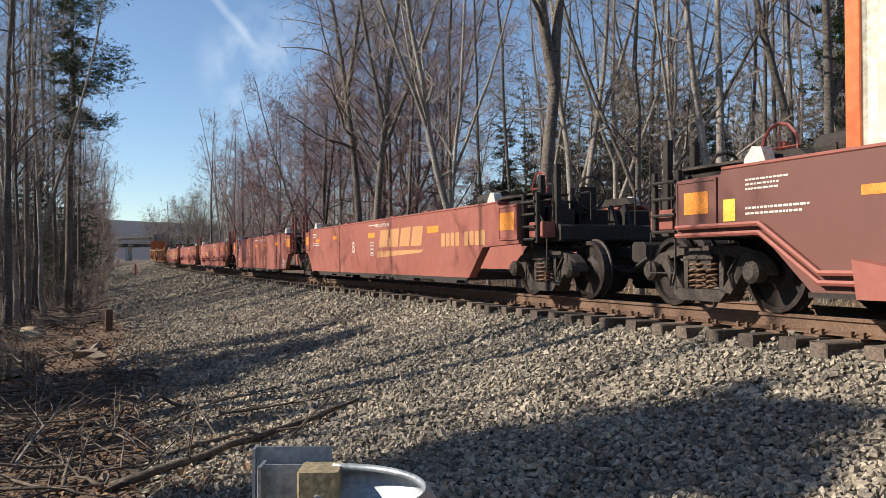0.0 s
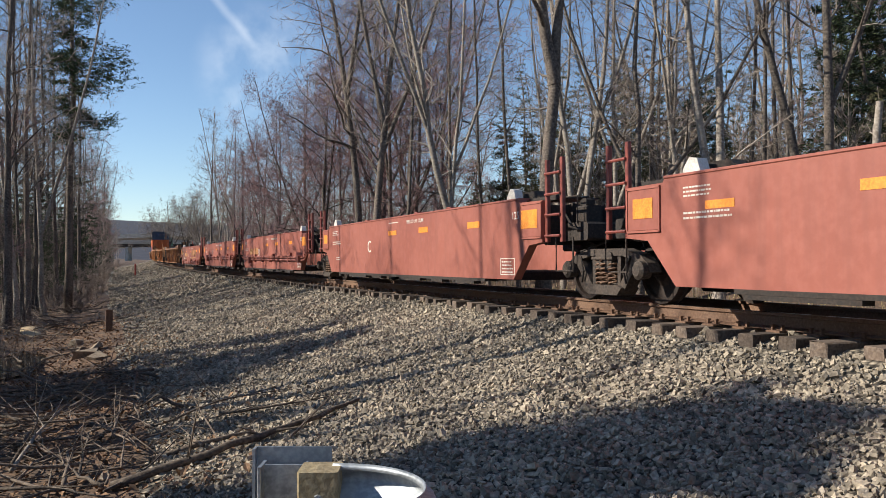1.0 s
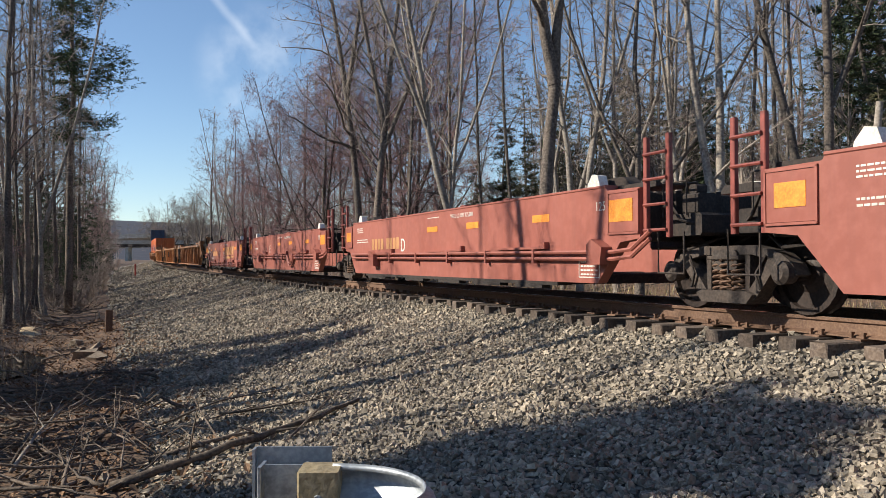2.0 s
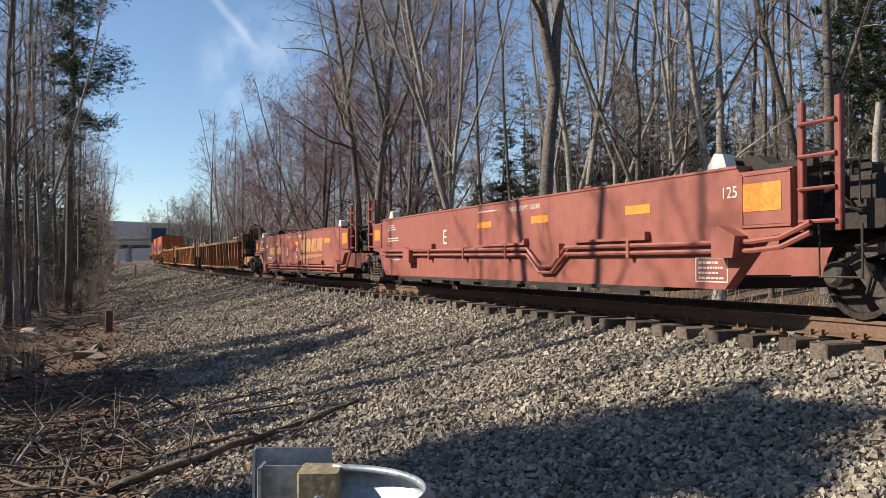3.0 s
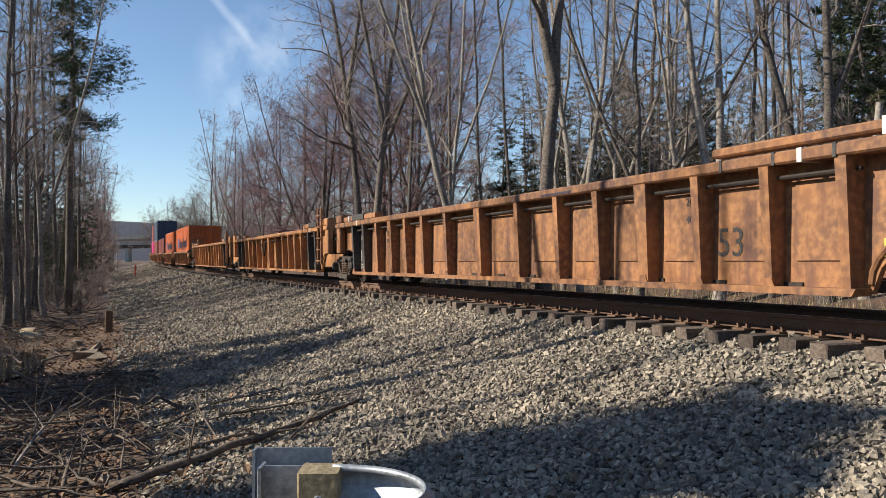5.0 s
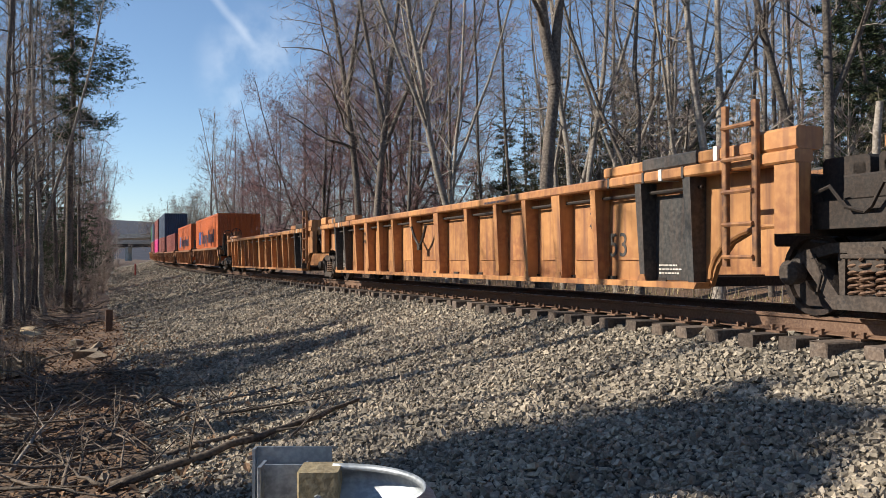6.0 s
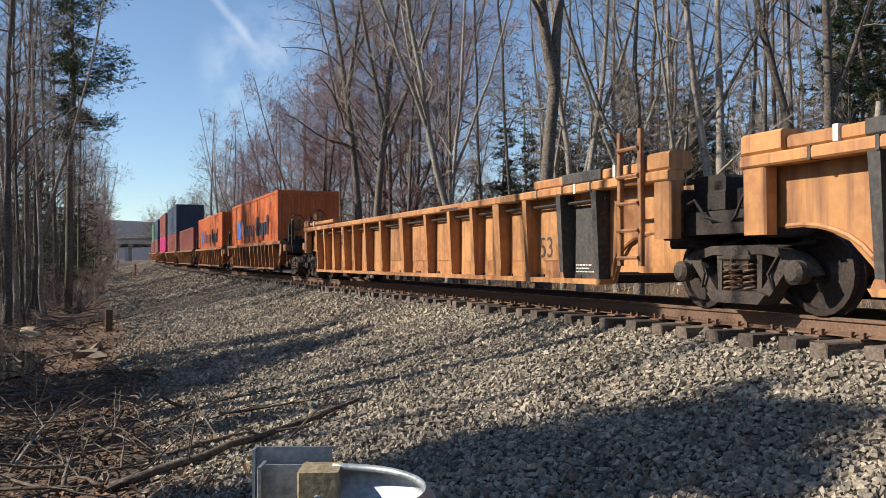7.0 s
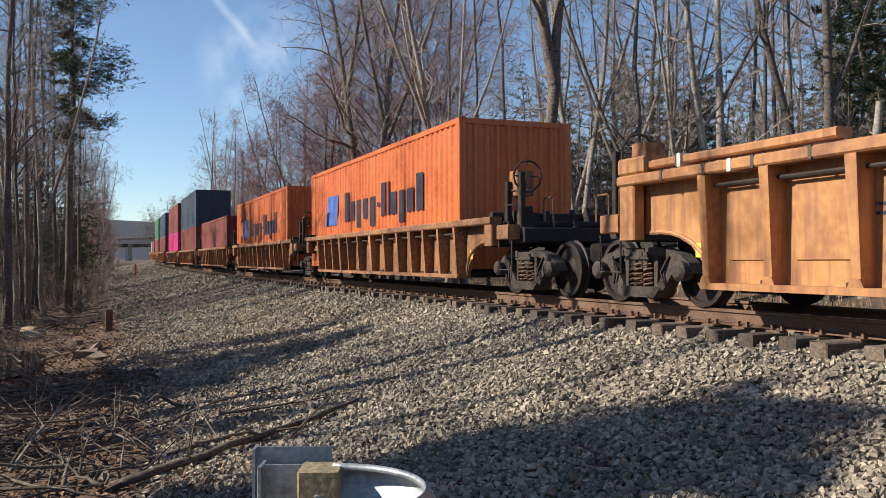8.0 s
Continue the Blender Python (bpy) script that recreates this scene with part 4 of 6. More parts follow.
def stone_cloud(name, spots, sizes, mat, seed, label="", kind="stuff", category="stones", flat=0.62):
    """Many broken stones as one piece: each a lopsided block turned at random."""
    rs = np.random.RandomState(seed)
    n = len(spots)
    v = CUBE[None] * rs.uniform(0.55, 1.0, (n, 1, 3)) * np.array((1.0, 0.85, flat)) + rs.uniform(-0.32, 0.32, (n, 8, 3))
    q = rs.normal(0, 1, (n, 4)) * np.array((1.4, 0.5, 0.5, 1.0))
    q /= np.linalg.norm(q, axis=1)[:, None]
    w, x, y, z = q.T
    rot = np.stack([np.stack([1 - 2 * (y * y + z * z), 2 * (x * y - w * z), 2 * (x * z + w * y)], -1),
                    np.stack([2 * (x * y + w * z), 1 - 2 * (x * x + z * z), 2 * (y * z - w * x)], -1),
                    np.stack([2 * (x * z - w * y), 2 * (y * z + w * x), 1 - 2 * (x * x + y * y)], -1)], 1)
    v = np.einsum("nij,nkj->nki", rot, v) * np.asarray(sizes)[:, None, None] + np.asarray(spots)[:, None, :]
    f = (QUADS[None] + 8 * np.arange(n)[:, None, None]).reshape(-1, 4)
    me = bpy.data.meshes.new(name)
    me.from_pydata(v.reshape(-1, 3).tolist(), [], f.tolist())
    me.materials.append(mat)
    ob = new(name, me)
    return tagged(ob, label, category, kind=kind) if label else ob


def scatter(n, s0, s1, e0, e1, seed, lo, hi, power=1.0):
    rng = random.Random(seed)
    spots, sizes = [], []
    for _ in range(n):
        s, e = s0 + (s1 - s0) * rng.random() ** power, rng.uniform(e0, e1)
        if e < 1.36 and abs((s + 6) / 0.525 - round((s + 6) / 0.525)) < 0.27:
            continue
        z = max(bed_height(s, e), land_height(s, e) if e > 4.8 else -9)
        r = rng.uniform(lo, hi) * (1 if rng.random() < 0.9 else 1.45)
        spots.append(tuple(at(s, e, z + r * rng.uniform(-0.1, 0.9))))
        sizes.append(r)
    return spots, sizes


for (n, s0, s1, e0, e1, lo, hi, pw, nm) in ((46000, 2.2, 15, 1.2, 7.0, 0.014, 0.031, 1.0, "near"), (34000, 15, 40, 1.2, 6.9, 0.018, 0.036, 1.3, "mid"), (7500, 40, 78, 1.3, 7.0, 0.04, 0.07, 1.2, "far"), (6500, 78, 165, 1.3, 6.6, 0.045, 0.075, 1.3, "end"), (4500, 2, 22, -1.2, 1.3, 0.02, 0.04, 1.0, "track")):
    sp, sz = scatter(n, s0, s1, e0, e1, hash(n) % 97, lo, hi, pw)
    stone_cloud("ballast_stones", sp, sz, BALLAST, n, "loose grey and tan crushed ballast stones", category="ballast")
# the stones nearest the viewer, one by one
single = []
for k in range(8):
    o = stone_cloud("stone", [(0, 0, 0)], [1.0], BALLAST, 300 + k)
    single.append(o.data)
    bpy.data.objects.remove(o)
for k in range(300):
    s, e = _rng.uniform(3.4, 8.6), _rng.uniform(2.4, 6.4)
    o = new("stone", single[k % 8])
    o.parent = bed
    r = _rng.uniform(0.02, 0.04)
    o.matrix_basis = Matrix.Translation(at(s, e, bed_height(s, e) + r * 0.5)) @ pose(0, 0, 0, _rng.uniform(-40, 40), _rng.uniform(-40, 40), _rng.uniform(0, 360))
    o.scale = (r, r, r)


def land(s, e):
    return max(land_height(s, e), bed_height(s, e) if -3.6 < e < 7.2 else -99)


# fallen leaves over the ditch and the foot of the slope
leaf = Build()
lr = random.Random(77)
for _ in range(9000):
    s = 5.5 + 30 * lr.random() ** 1.3
    e = lr.gauss(8.6, 1.6)
    if e < 5.6 and lr.random() < 0.8:
        continue
    p = at(s, e, land(s, e) + lr.uniform(0.005, 0.05))
    a, t1, t2, r = lr.uniform(0, 6.283), lr.gauss(0, 0.45), lr.gauss(0, 0.45), lr.uniform(0.03, 0.06)
    u = Vector((math.cos(a), math.sin(a), t1)) * r
    w = Vector((-math.sin(a), math.cos(a), t2)) * r * 0.6
    leaf.add([p - u, p + w + Vector((0, 0, r * 0.3)), p + u, p - w + Vector((0, 0, r * 0.3))], [(0, 1, 2), (0, 2, 3)])
tagged(new("fallen_leaves", leaf.mesh("fallen_leaves", LEAFDRY, fix=False)), "dry brown fallen leaves along the ditch", "leaves", kind="stuff")


def stick(points, r0, r1, label="", seed=0, twigs=3, mat=None):
    """A dead branch lying over the ground: points are (s, e, lift)."""
    rng = random.Random(seed)
    pts = []
    for i in range(len(points) - 1):
        a, b = points[i], points[i + 1]
        for k in range(3):
            f = k / 3
            s, e, up = (a[j] + (b[j] - a[j]) * f for j in range(3))
            pts.append(at(s, e, land(s, e) + up + r0 * 0.7) + Vector((rng.gauss(0, 1), rng.gauss(0, 1), rng.gauss(0, 0.5))) * r0 * 0.5)
    s, e, up = points[-1]
    pts.append(at(s, e, land(s, e) + up + r1))
    root = thing("dead_branch", label or "bare grey-brown dead branch lying on the ground", "branch")
    part("stem", Build().tube(pts, r0, 6, r1), mat or DEADWOOD, root, smooth=True)
    for k in range(twigs):
        i = rng.randrange(1, len(pts) - 1)
        d = (pts[i + 1] - pts[i]).normalized()
        q = (d + Vector((rng.gauss(0, 0.6), rng.gauss(0, 0.6), abs(rng.gauss(0.1, 0.35))))).normalized()
        ln = rng.uniform(0.3, 0.9)
        part("side_twig", Build().tube([pts[i], pts[i] + q * ln * 0.5 + Vector((rng.gauss(0, 0.03), rng.gauss(0, 0.03), 0)), pts[i] + q * ln], r0 * 0.4, 4, 0.003), mat or DEADWOOD, root)
    return root


stick(((9.07, 7.5, 0.02), (9.16, 6.73, 0.05), (9.33, 6.07, 0.04), (9.54, 5.67, 0.05), (9.75, 5.2, 0.05), (10.2, 4.6, 0.03)), 0.05, 0.022, "long crooked dead branch lying across the stones", 1, 3)
stick(((9.9, 7.1, 0.02), (9.86, 6.5, 0.03), (9.91, 5.92, 0.02)), 0.04, 0.02, "", 2, 2)
stick(((10.17, 8.44, 0.15), (11.57, 8.31, 0.2), (13.14, 8.05, 0.25)), 0.028, 0.012, "pale forked dead branch propped on the brush heap", 3, 4, BARKPALE)
for k in range(115):
    s, e = lr.uniform(8.5, 17), lr.gauss(8.0, 0.8)
    a, ln = lr.gauss(0.4, 0.9), lr.uniform(0.6, 2.2)
    ds, de = math.cos(a) * ln, math.sin(a) * ln
    stick(((s, e, lr.uniform(0, 0.2)), (s + ds * 0.5, e + de * 0.5, lr.uniform(0.02, 0.28)), (s + ds, e + de, lr.uniform(0, 0.22))), lr.uniform(0.009, 0.03), 0.005, "", 100 + k, 3)
for k in range(55):
    s, e = lr.uniform(17, 46), lr.gauss(9.2, 1.0)
    a, ln = lr.gauss(0.4, 0.9), lr.uniform(0.8, 2.8)
    ds, de = math.cos(a) * ln, math.sin(a) * ln
    stick(((s, e, lr.uniform(0, 0.2)), (s + ds * 0.5, e + de * 0.5, lr.uniform(0.02, 0.4)), (s + ds, e + de, lr.uniform(0, 0.3))), lr.uniform(0.012, 0.04), 0.006, "", 300 + k, 3)
# brambles and brush along the wood's edge, on both sides
brush = Build()
for _ in range(2600):
    if lr.random() < 0.55:
        s, e = 20 + 70 * lr.random() ** 1.2, lr.gauss(12.0, 1.2)
    else:
        s, e = 2 + 60 * lr.random(), -lr.uniform(5.5, 10.5)
    p = at(s, e, land_height(s, e))
    a, hgt = lr.uniform(0, 6.283), lr.uniform(0.3, 1.5)
    d = Vector((math.cos(a), math.sin(a), 0)) * hgt * lr.uniform(0.2, 0.7)
    w = Vector((-math.sin(a), math.cos(a), 0)) * 0.008
    m = p + d * 0.4 + Vector((0, 0, hgt * 0.75))
    q = p + d + Vector((0, 0, hgt * lr.uniform(0.6, 1.0)))
    u = Vector((0, 0, 0.008))
    brush.add([p - w, p + w, p + u, m - w * 0.7, m + w * 0.7, m + u, q], [(0, 1, 4, 3), (1, 2, 5, 4), (2, 0, 3, 5), (3, 4, 6), (4, 5, 6), (5, 3, 6)])
tagged(new("brambles", brush.mesh("brambles", TWIG, fix=False)), "tangled bare brambles along the wood's edge", "brush", kind="stuff")
grass = Build()
for _ in range(9000):
    s, e = 1 + 50 * lr.random() ** 1.2, -lr.uniform(3.0, 7.5)
    p = at(s, e, land(s, e))
    a, hgt = lr.uniform(0, 6.283), lr.uniform(0.1, 0.4)
    d = Vector((math.cos(a), math.sin(a), 0))
    grass.add([p - d * 0.008, p + d * 0.008, p + Vector((-d.y, d.x, 0)) * hgt * 0.4 + Vector((0, 0, hgt))], [(0, 1, 2)])
GRASS = material("dry_grass", (0.30, 0.24, 0.12), dark=(0.14, 0.13, 0.05), light=(0.42, 0.36, 0.2), rough=0.9, scale=0.5, grain=3, bump=0, island=0.4)
tagged(new("dry_grass", grass.mesh("dry_grass", GRASS, fix=False)), "dry winter grass on the verge beyond the track", "grass", kind="stuff")

# stub post by the ditch
sp_ = thing("marker_post", "dark weathered steel stub post beside the ditch", "post")
part("post", Build().box(-0.09, 0.09, -0.03, 0.03, -0.3, 0.66, 0.01).box(-0.1, -0.07, -0.07, 0.07, -0.3, 0.66).box(0.07, 0.1, -0.07, 0.07, -0.3, 0.66), RAIL, sp_)
sp_.matrix_basis = Matrix.Translation(at(27.9, 7.3, land(27.9, 7.3))) @ pose(0, 0, 0, 0, 1.5, 25)
rp_ = thing("marker_post", "small red-brown post beside the far track", "post")
part("post", Build().box(-0.07, 0.07, -0.07, 0.07, -0.3, 1.25, 0.015), GLASSRED, rp_)
rp_.matrix_basis = Matrix.Translation(at(92, 4.4, land(92, 4.4)))
# ditch water, sand bar and rocks
WATER = material("dark_ditch_water", (0.012, 0.011, 0.009), rough=0.08, scale=2, grain=6, bump=0.02, spec=0.5)
pool = Build()
ring = [at(24.5 + 4.6 * math.cos(a) * (1 + 0.12 * math.sin(3 * a)), 9.9 + 1.2 * math.sin(a) * (1 + 0.15 * math.cos(2 * a)), -1.93) for a in np.linspace(0, 6.283, 40)[:-1]]
pool.add(ring, [tuple(range(39))])
tagged(new("water", pool.mesh("water", WATER)), "still dark water standing in the ditch", "water", kind="structure")
SAND = material("pale_sand", (0.50, 0.38, 0.23), dark=(0.34, 0.25, 0.15), light=(0.58, 0.46, 0.30), rough=0.95, scale=2, grain=20, bump=0.4)
sandb = Build()
for i in range(5):
    r = i / 4
    sandb.v += [tuple(at(31.2 + 2.2 * r * math.cos(a), 9.7 + 0.75 * r * math.sin(a) * (1 + 0.2 * math.sin(2.3 * a)), land(31.2, 9.7) + 0.16 - 0.42 * r * r)) for a in np.linspace(0, 6.283, 25)[:-1]]
sandb.f = [(i * 24 + j, i * 24 + (j + 1) % 24, (i + 1) * 24 + (j + 1) % 24, (i + 1) * 24 + j) for i in range(4) for j in range(24)]
tagged(new("sand_bar", sandb.mesh("sand_bar", SAND, True)), "pale sand bar beside the ditch water", "sand", kind="structure")
ROCK = material("ditch_rock", (0.24, 0.19, 0.14), rough=0.9, scale=4, grain=20, bump=0.6)
for s, e, r in ((24.2, 7.7, 0.22), (23.4, 7.9, 0.28), (25.0, 8.1, 0.2), (22.3, 7.6, 0.18), (9.4, 6.9, 0.07), (9.7, 7.5, 0.08), (8.95, 5.6, 0.06), (26.3, 8.2, 0.24)):
    o = stone_cloud("rock", [(0, 0, 0)], [r], ROCK if r > 0.1 else BARKPALE, int(s * 100), "", flat=0.5)
    o.matrix_basis = Matrix.Translation(at(s, e, land(s, e) + r * 0.2))
    tagged(o, "broken brown rock lying beside the ditch" if r > 0.1 else "pale broken stone lying among dry leaves", "rock")

# ---- guard rail end beside the viewer ----
gr = thing("guard_rail", "galvanised guard rail end with a weathered timber post", "guard rail")
part("back_plate", Build().box(-0.79, -0.47, 3.60, 3.607, -1.4, -0.205).box(-0.796, -0.784, 3.56, 3.62, -1.4, -0.208), GALV, gr)
part("steel_post", Build().box(-0.73, -0.55, 3.44, 3.448, -1.6, -0.243).box(-0.736, -0.722, 3.38, 3.50, -1.6, -0.24, 0.003).box(-0.56, -0.552, 3.40, 3.50, -1.6, -0.243), GALV, gr)
part("timber_post", Build().box(-0.56, -0.405, 3.26, 3.437, -1.9, -0.232, 0.008), POSTWOOD, gr)
wing = Build()
prof = ((0.0, 0.02), (0.012, 0.0), (-0.028, -0.012), (-0.045, -0.055), (0.035, -0.10), (0.04, -0.15), (-0.045, -0.195), (0.035, -0.24), (0.04, -0.29), (-0.03, -0.33))
cx, cy, rad = -0.42, 3.02, 0.36
cols = []
for a in np.linspace(1.62, -0.55, 19):
    for d, z in prof:
        cols.append((cx + (rad - d) * math.cos(a), cy + (rad * 1.0 - d) * math.sin(a), -0.245 + z))
n = len(prof)
wing.v, wing.f = cols, [(i * n + j, i * n + j + 1, (i + 1) * n + j + 1, (i + 1) * n + j) for i in range(18) for j in range(n - 1)]
wo = part("curved_wing", wing, GALV, gr, "bright curved steel end wing", smooth=True)
sol = wo.modifiers.new("thickness", "SOLIDIFY")
sol.thickness = 0.004
part("bolt", Build().disc((-0.48, 3.25, -0.33), [(0, -0.012), (0.016, -0.012), (0.016, 0.01), (0, 0.01)], 8), GALV, gr)

# ---- far bridge and hill ----
br = thing("road_bridge", "grey concrete road bridge over the far track", "bridge")
bx, by, bh_, bz = line(400)
br.matrix_basis = Matrix.Translation((bx, by, bz)) @ pose(0, 0, 0, 0, 0, -math.degrees(bh_) - 6)
part("deck", Build().box(-60, 12, -5, 5, 6.9, 7.6), CONCRETE, br)
part("girder", Build().box(-60, 12, -4.6, -4.2, 5.6, 6.9), GRIME, br)
part("girder", Build().box(-60, 12, 4.2, 4.6, 5.6, 6.9), GRIME, br)
part("parapet", Build().box(-60, 12, -5.15, -4.9, 7.6, 8.5), CONCRETE, br)
for x in (-24, -9, 6):
    part("pier", Build().box(x - 0.6, x + 0.6, -4.5, 4.5, -3, 5.6, 0.1), CONCRETE, br)
part("abutment", Build().box(8.8, 14, -6, 6, -3, 6.9), CONCRETE, br)
hill = Build()
nx, ny = 90, 8
for j in range(ny):
    for i in range(nx):
        x = -1700 + 2600 * i / (nx - 1)
        ridge = 74 + 16 * noise.noise((x * 0.0016, 0.3, 0)) + 7 * noise.noise((x * 0.008, 1.3, 0)) + 2.5 * noise.noise((x * 0.05, 2, 0))
        hill.v.append((x, 1000 + 90 * j, -8 + (ridge + 8) * math.sin(1.571 * j / (ny - 1))))
hill.f = [(j * nx + i, j * nx + i + 1, (j + 1) * nx + i + 1, (j + 1) * nx + i) for j in range(ny - 1) for i in range(nx - 1)]
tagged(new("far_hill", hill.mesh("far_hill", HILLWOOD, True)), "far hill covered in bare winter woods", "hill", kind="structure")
road2 = Build()
for k in range(14):
    f = k / 13
    road2.v += [(-290 + 330 * f, 640, 17 + 12 * f), (-290 + 330 * f, 640, 20.0 + 12 * f), (-290 + 330 * f, 652, 20.0 + 12 * f), (-290 + 330 * f, 652, 10 + 12 * f)]
road2.f = [(4 * k + j, 4 * k + (j + 1) % 4, 4 * k + 4 + (j + 1) % 4, 4 * k + 4 + j) for k in range(13) for j in range(4)]
tagged(new("highway_embankment", road2.mesh("highway_embankment", CONCRETE)), "pale highway retaining wall beyond the bridge", "road", kind="structure")

# ---- the train ----
MOVING = []      # (object, q0, q1): ends of each body along the train
WHEELS = []


def make_truck():
    """A freight truck; its wheelsets are parts that roll."""
    root = thing("rail_truck", "dusty cast-steel freight truck with coil springs and rusty wheels", "rail truck", "trucks of the train")
    for sgn in (-1, 1):
        y = 1.0 * sgn
        w = 0.09
        b = Build()
        # cast side frame: arched top bar, tension bar and columns
        b.prism([(-1.04, 0.42), (-0.97, 0.54), (-0.80, 0.65), (-0.42, 0.73), (0.42, 0.73), (0.80, 0.65), (0.97, 0.54), (1.04, 0.42), (0.97, 0.40), (0.74, 0.56), (0.40, 0.63), (-0.40, 0.63), (-0.74, 0.56), (-0.97, 0.40)], y - w, y + w)
        for m in (-1, 1):
            b.prism([(m * 0.78, 0.54), (m * 0.64, 0.59), (m * 0.33, 0.22), (m * 0.36, 0.12), (m * 0.45, 0.16)], y - w, y + w)
            b.prism([(m * 0.27, 0.66), (m * 0.36, 0.68), (m * 0.34, 0.2), (m * 0.28, 0.2)], y - w * 0.8, y + w * 0.8)
        b.prism([(-0.46, 0.20), (-0.36, 0.10), (0.36, 0.10), (0.46, 0.20), (0.36, 0.235), (-0.36, 0.235)], y - w * 1.6, y + w * 1.6)
        part("side_frame", b, TRUCK, root)
        for sx in (-0.155, 0.0, 0.155):
            sp = Build()
            turns = [(sx + 0.066 * math.cos(k * 0.62), y + (0.06 if sx else 0.09) * sgn + 0.066 * math.sin(k * 0.62), 0.245 + k * 0.0062) for k in range(54)]
            sp.tube(turns, 0.0165, 4)
            part("coil_spring", sp, RAIL, root)
        part("wear_plate", Build().box(-0.26, 0.26, *sorted((y + 0.02 * sgn, y + 0.15 * sgn)), 0.575, 0.62, 0.01), TRUCK, root)
        part("brake_hanger", Build().tube([(-0.62, y + 0.1 * sgn, 0.62), (-0.5, y + 0.13 * sgn, 0.42), (-0.56, y + 0.12 * sgn, 0.26)], 0.018, 5).tube([(0.62, y + 0.1 * sgn, 0.62), (0.5, y + 0.13 * sgn, 0.42), (0.56, y + 0.12 * sgn, 0.26)], 0.018, 5), GRIME, root)
        for m in (-1, 1):
            c = Build().disc((m * 0.89, y + 0.12 * sgn, 0.44), [(0.0, -0.09), (0.115, -0.09), (0.125, 0.05 * sgn), (0.08, 0.09 * sgn), (0.0, 0.09 * sgn)], 14)
            part("bearing_cap", c, TRUCK, root)
    part("bolster", Build().box(-0.2, 0.2, -1.12, 1.12, 0.46, 0.68, 0.03), TRUCK, root)
    part("brake_beam", Build().box(-0.5, -0.44, -0.7, 0.7, 0.28, 0.38).box(0.44, 0.5, -0.7, 0.7, 0.28, 0.38), GRIME, root)
    for m in (-1, 1):
        ws = Build()
        ws.tube([(0, -0.95, 0), (0, 0.95, 0)], 0.075, 10)
        for sgn in (-1, 1):
            ws.disc((0, 0.755 * sgn, 0), [(0.0, -0.03), (0.13, -0.05), (0.2, -0.02), (0.36, -0.02), (0.37, -0.07), (0.46 if sgn > 0 else 0.43, -0.068), (0.46 if sgn > 0 else 0.43, -0.04), (0.43, -0.03), (0.43, 0.03), (0.43 if sgn > 0 else 0.46, 0.04), (0.43 if sgn > 0 else 0.46, 0.068), (0.37, 0.07), (0.36, 0.02), (0.2, 0.02), (0.13, 0.06), (0.0, 0.07)], 22)
        o = part("wheelset", ws, WHEEL, root)
        o.location = (m * 0.89, 0, 0.43)
    return root


def ladder(b, x0, x1, y, z0, z1, n, r=0.018):
    b.tube([(x0, y, z0), (x0, y, z1)], r, 5)
    b.tube([(x1, y, z0), (x1, y, z1)], r, 5)
    for i in range(n):
        z = z0 + (z1 - z0) * (i + 0.3) / n
        b.tube([(x0, y, z), (x1, y, z)], r * 0.85, 5)
    return b


def ladder_parts(root, x0, x1, y, z0, z1, n, r, mat):
    """A ladder as two rails and its rungs, each a part."""
    for x_ in (x0, x1):
        part("ladder_rail", Build().box(x_ - 0.035, x_ + 0.035, y - 0.03, y + 0.03, z0, z1, 0.008), mat, root)
    for i in range(n):
        z_ = z0 + (z1 - z0) * (i + 0.3) / n
        part("rung", Build().tube([(x0, y + 0.045, z_), (x1, y + 0.045, z_)], r, 6), mat, root)


def grab(b, pts, r=0.014):
    return b.tube(pts, r, 5)


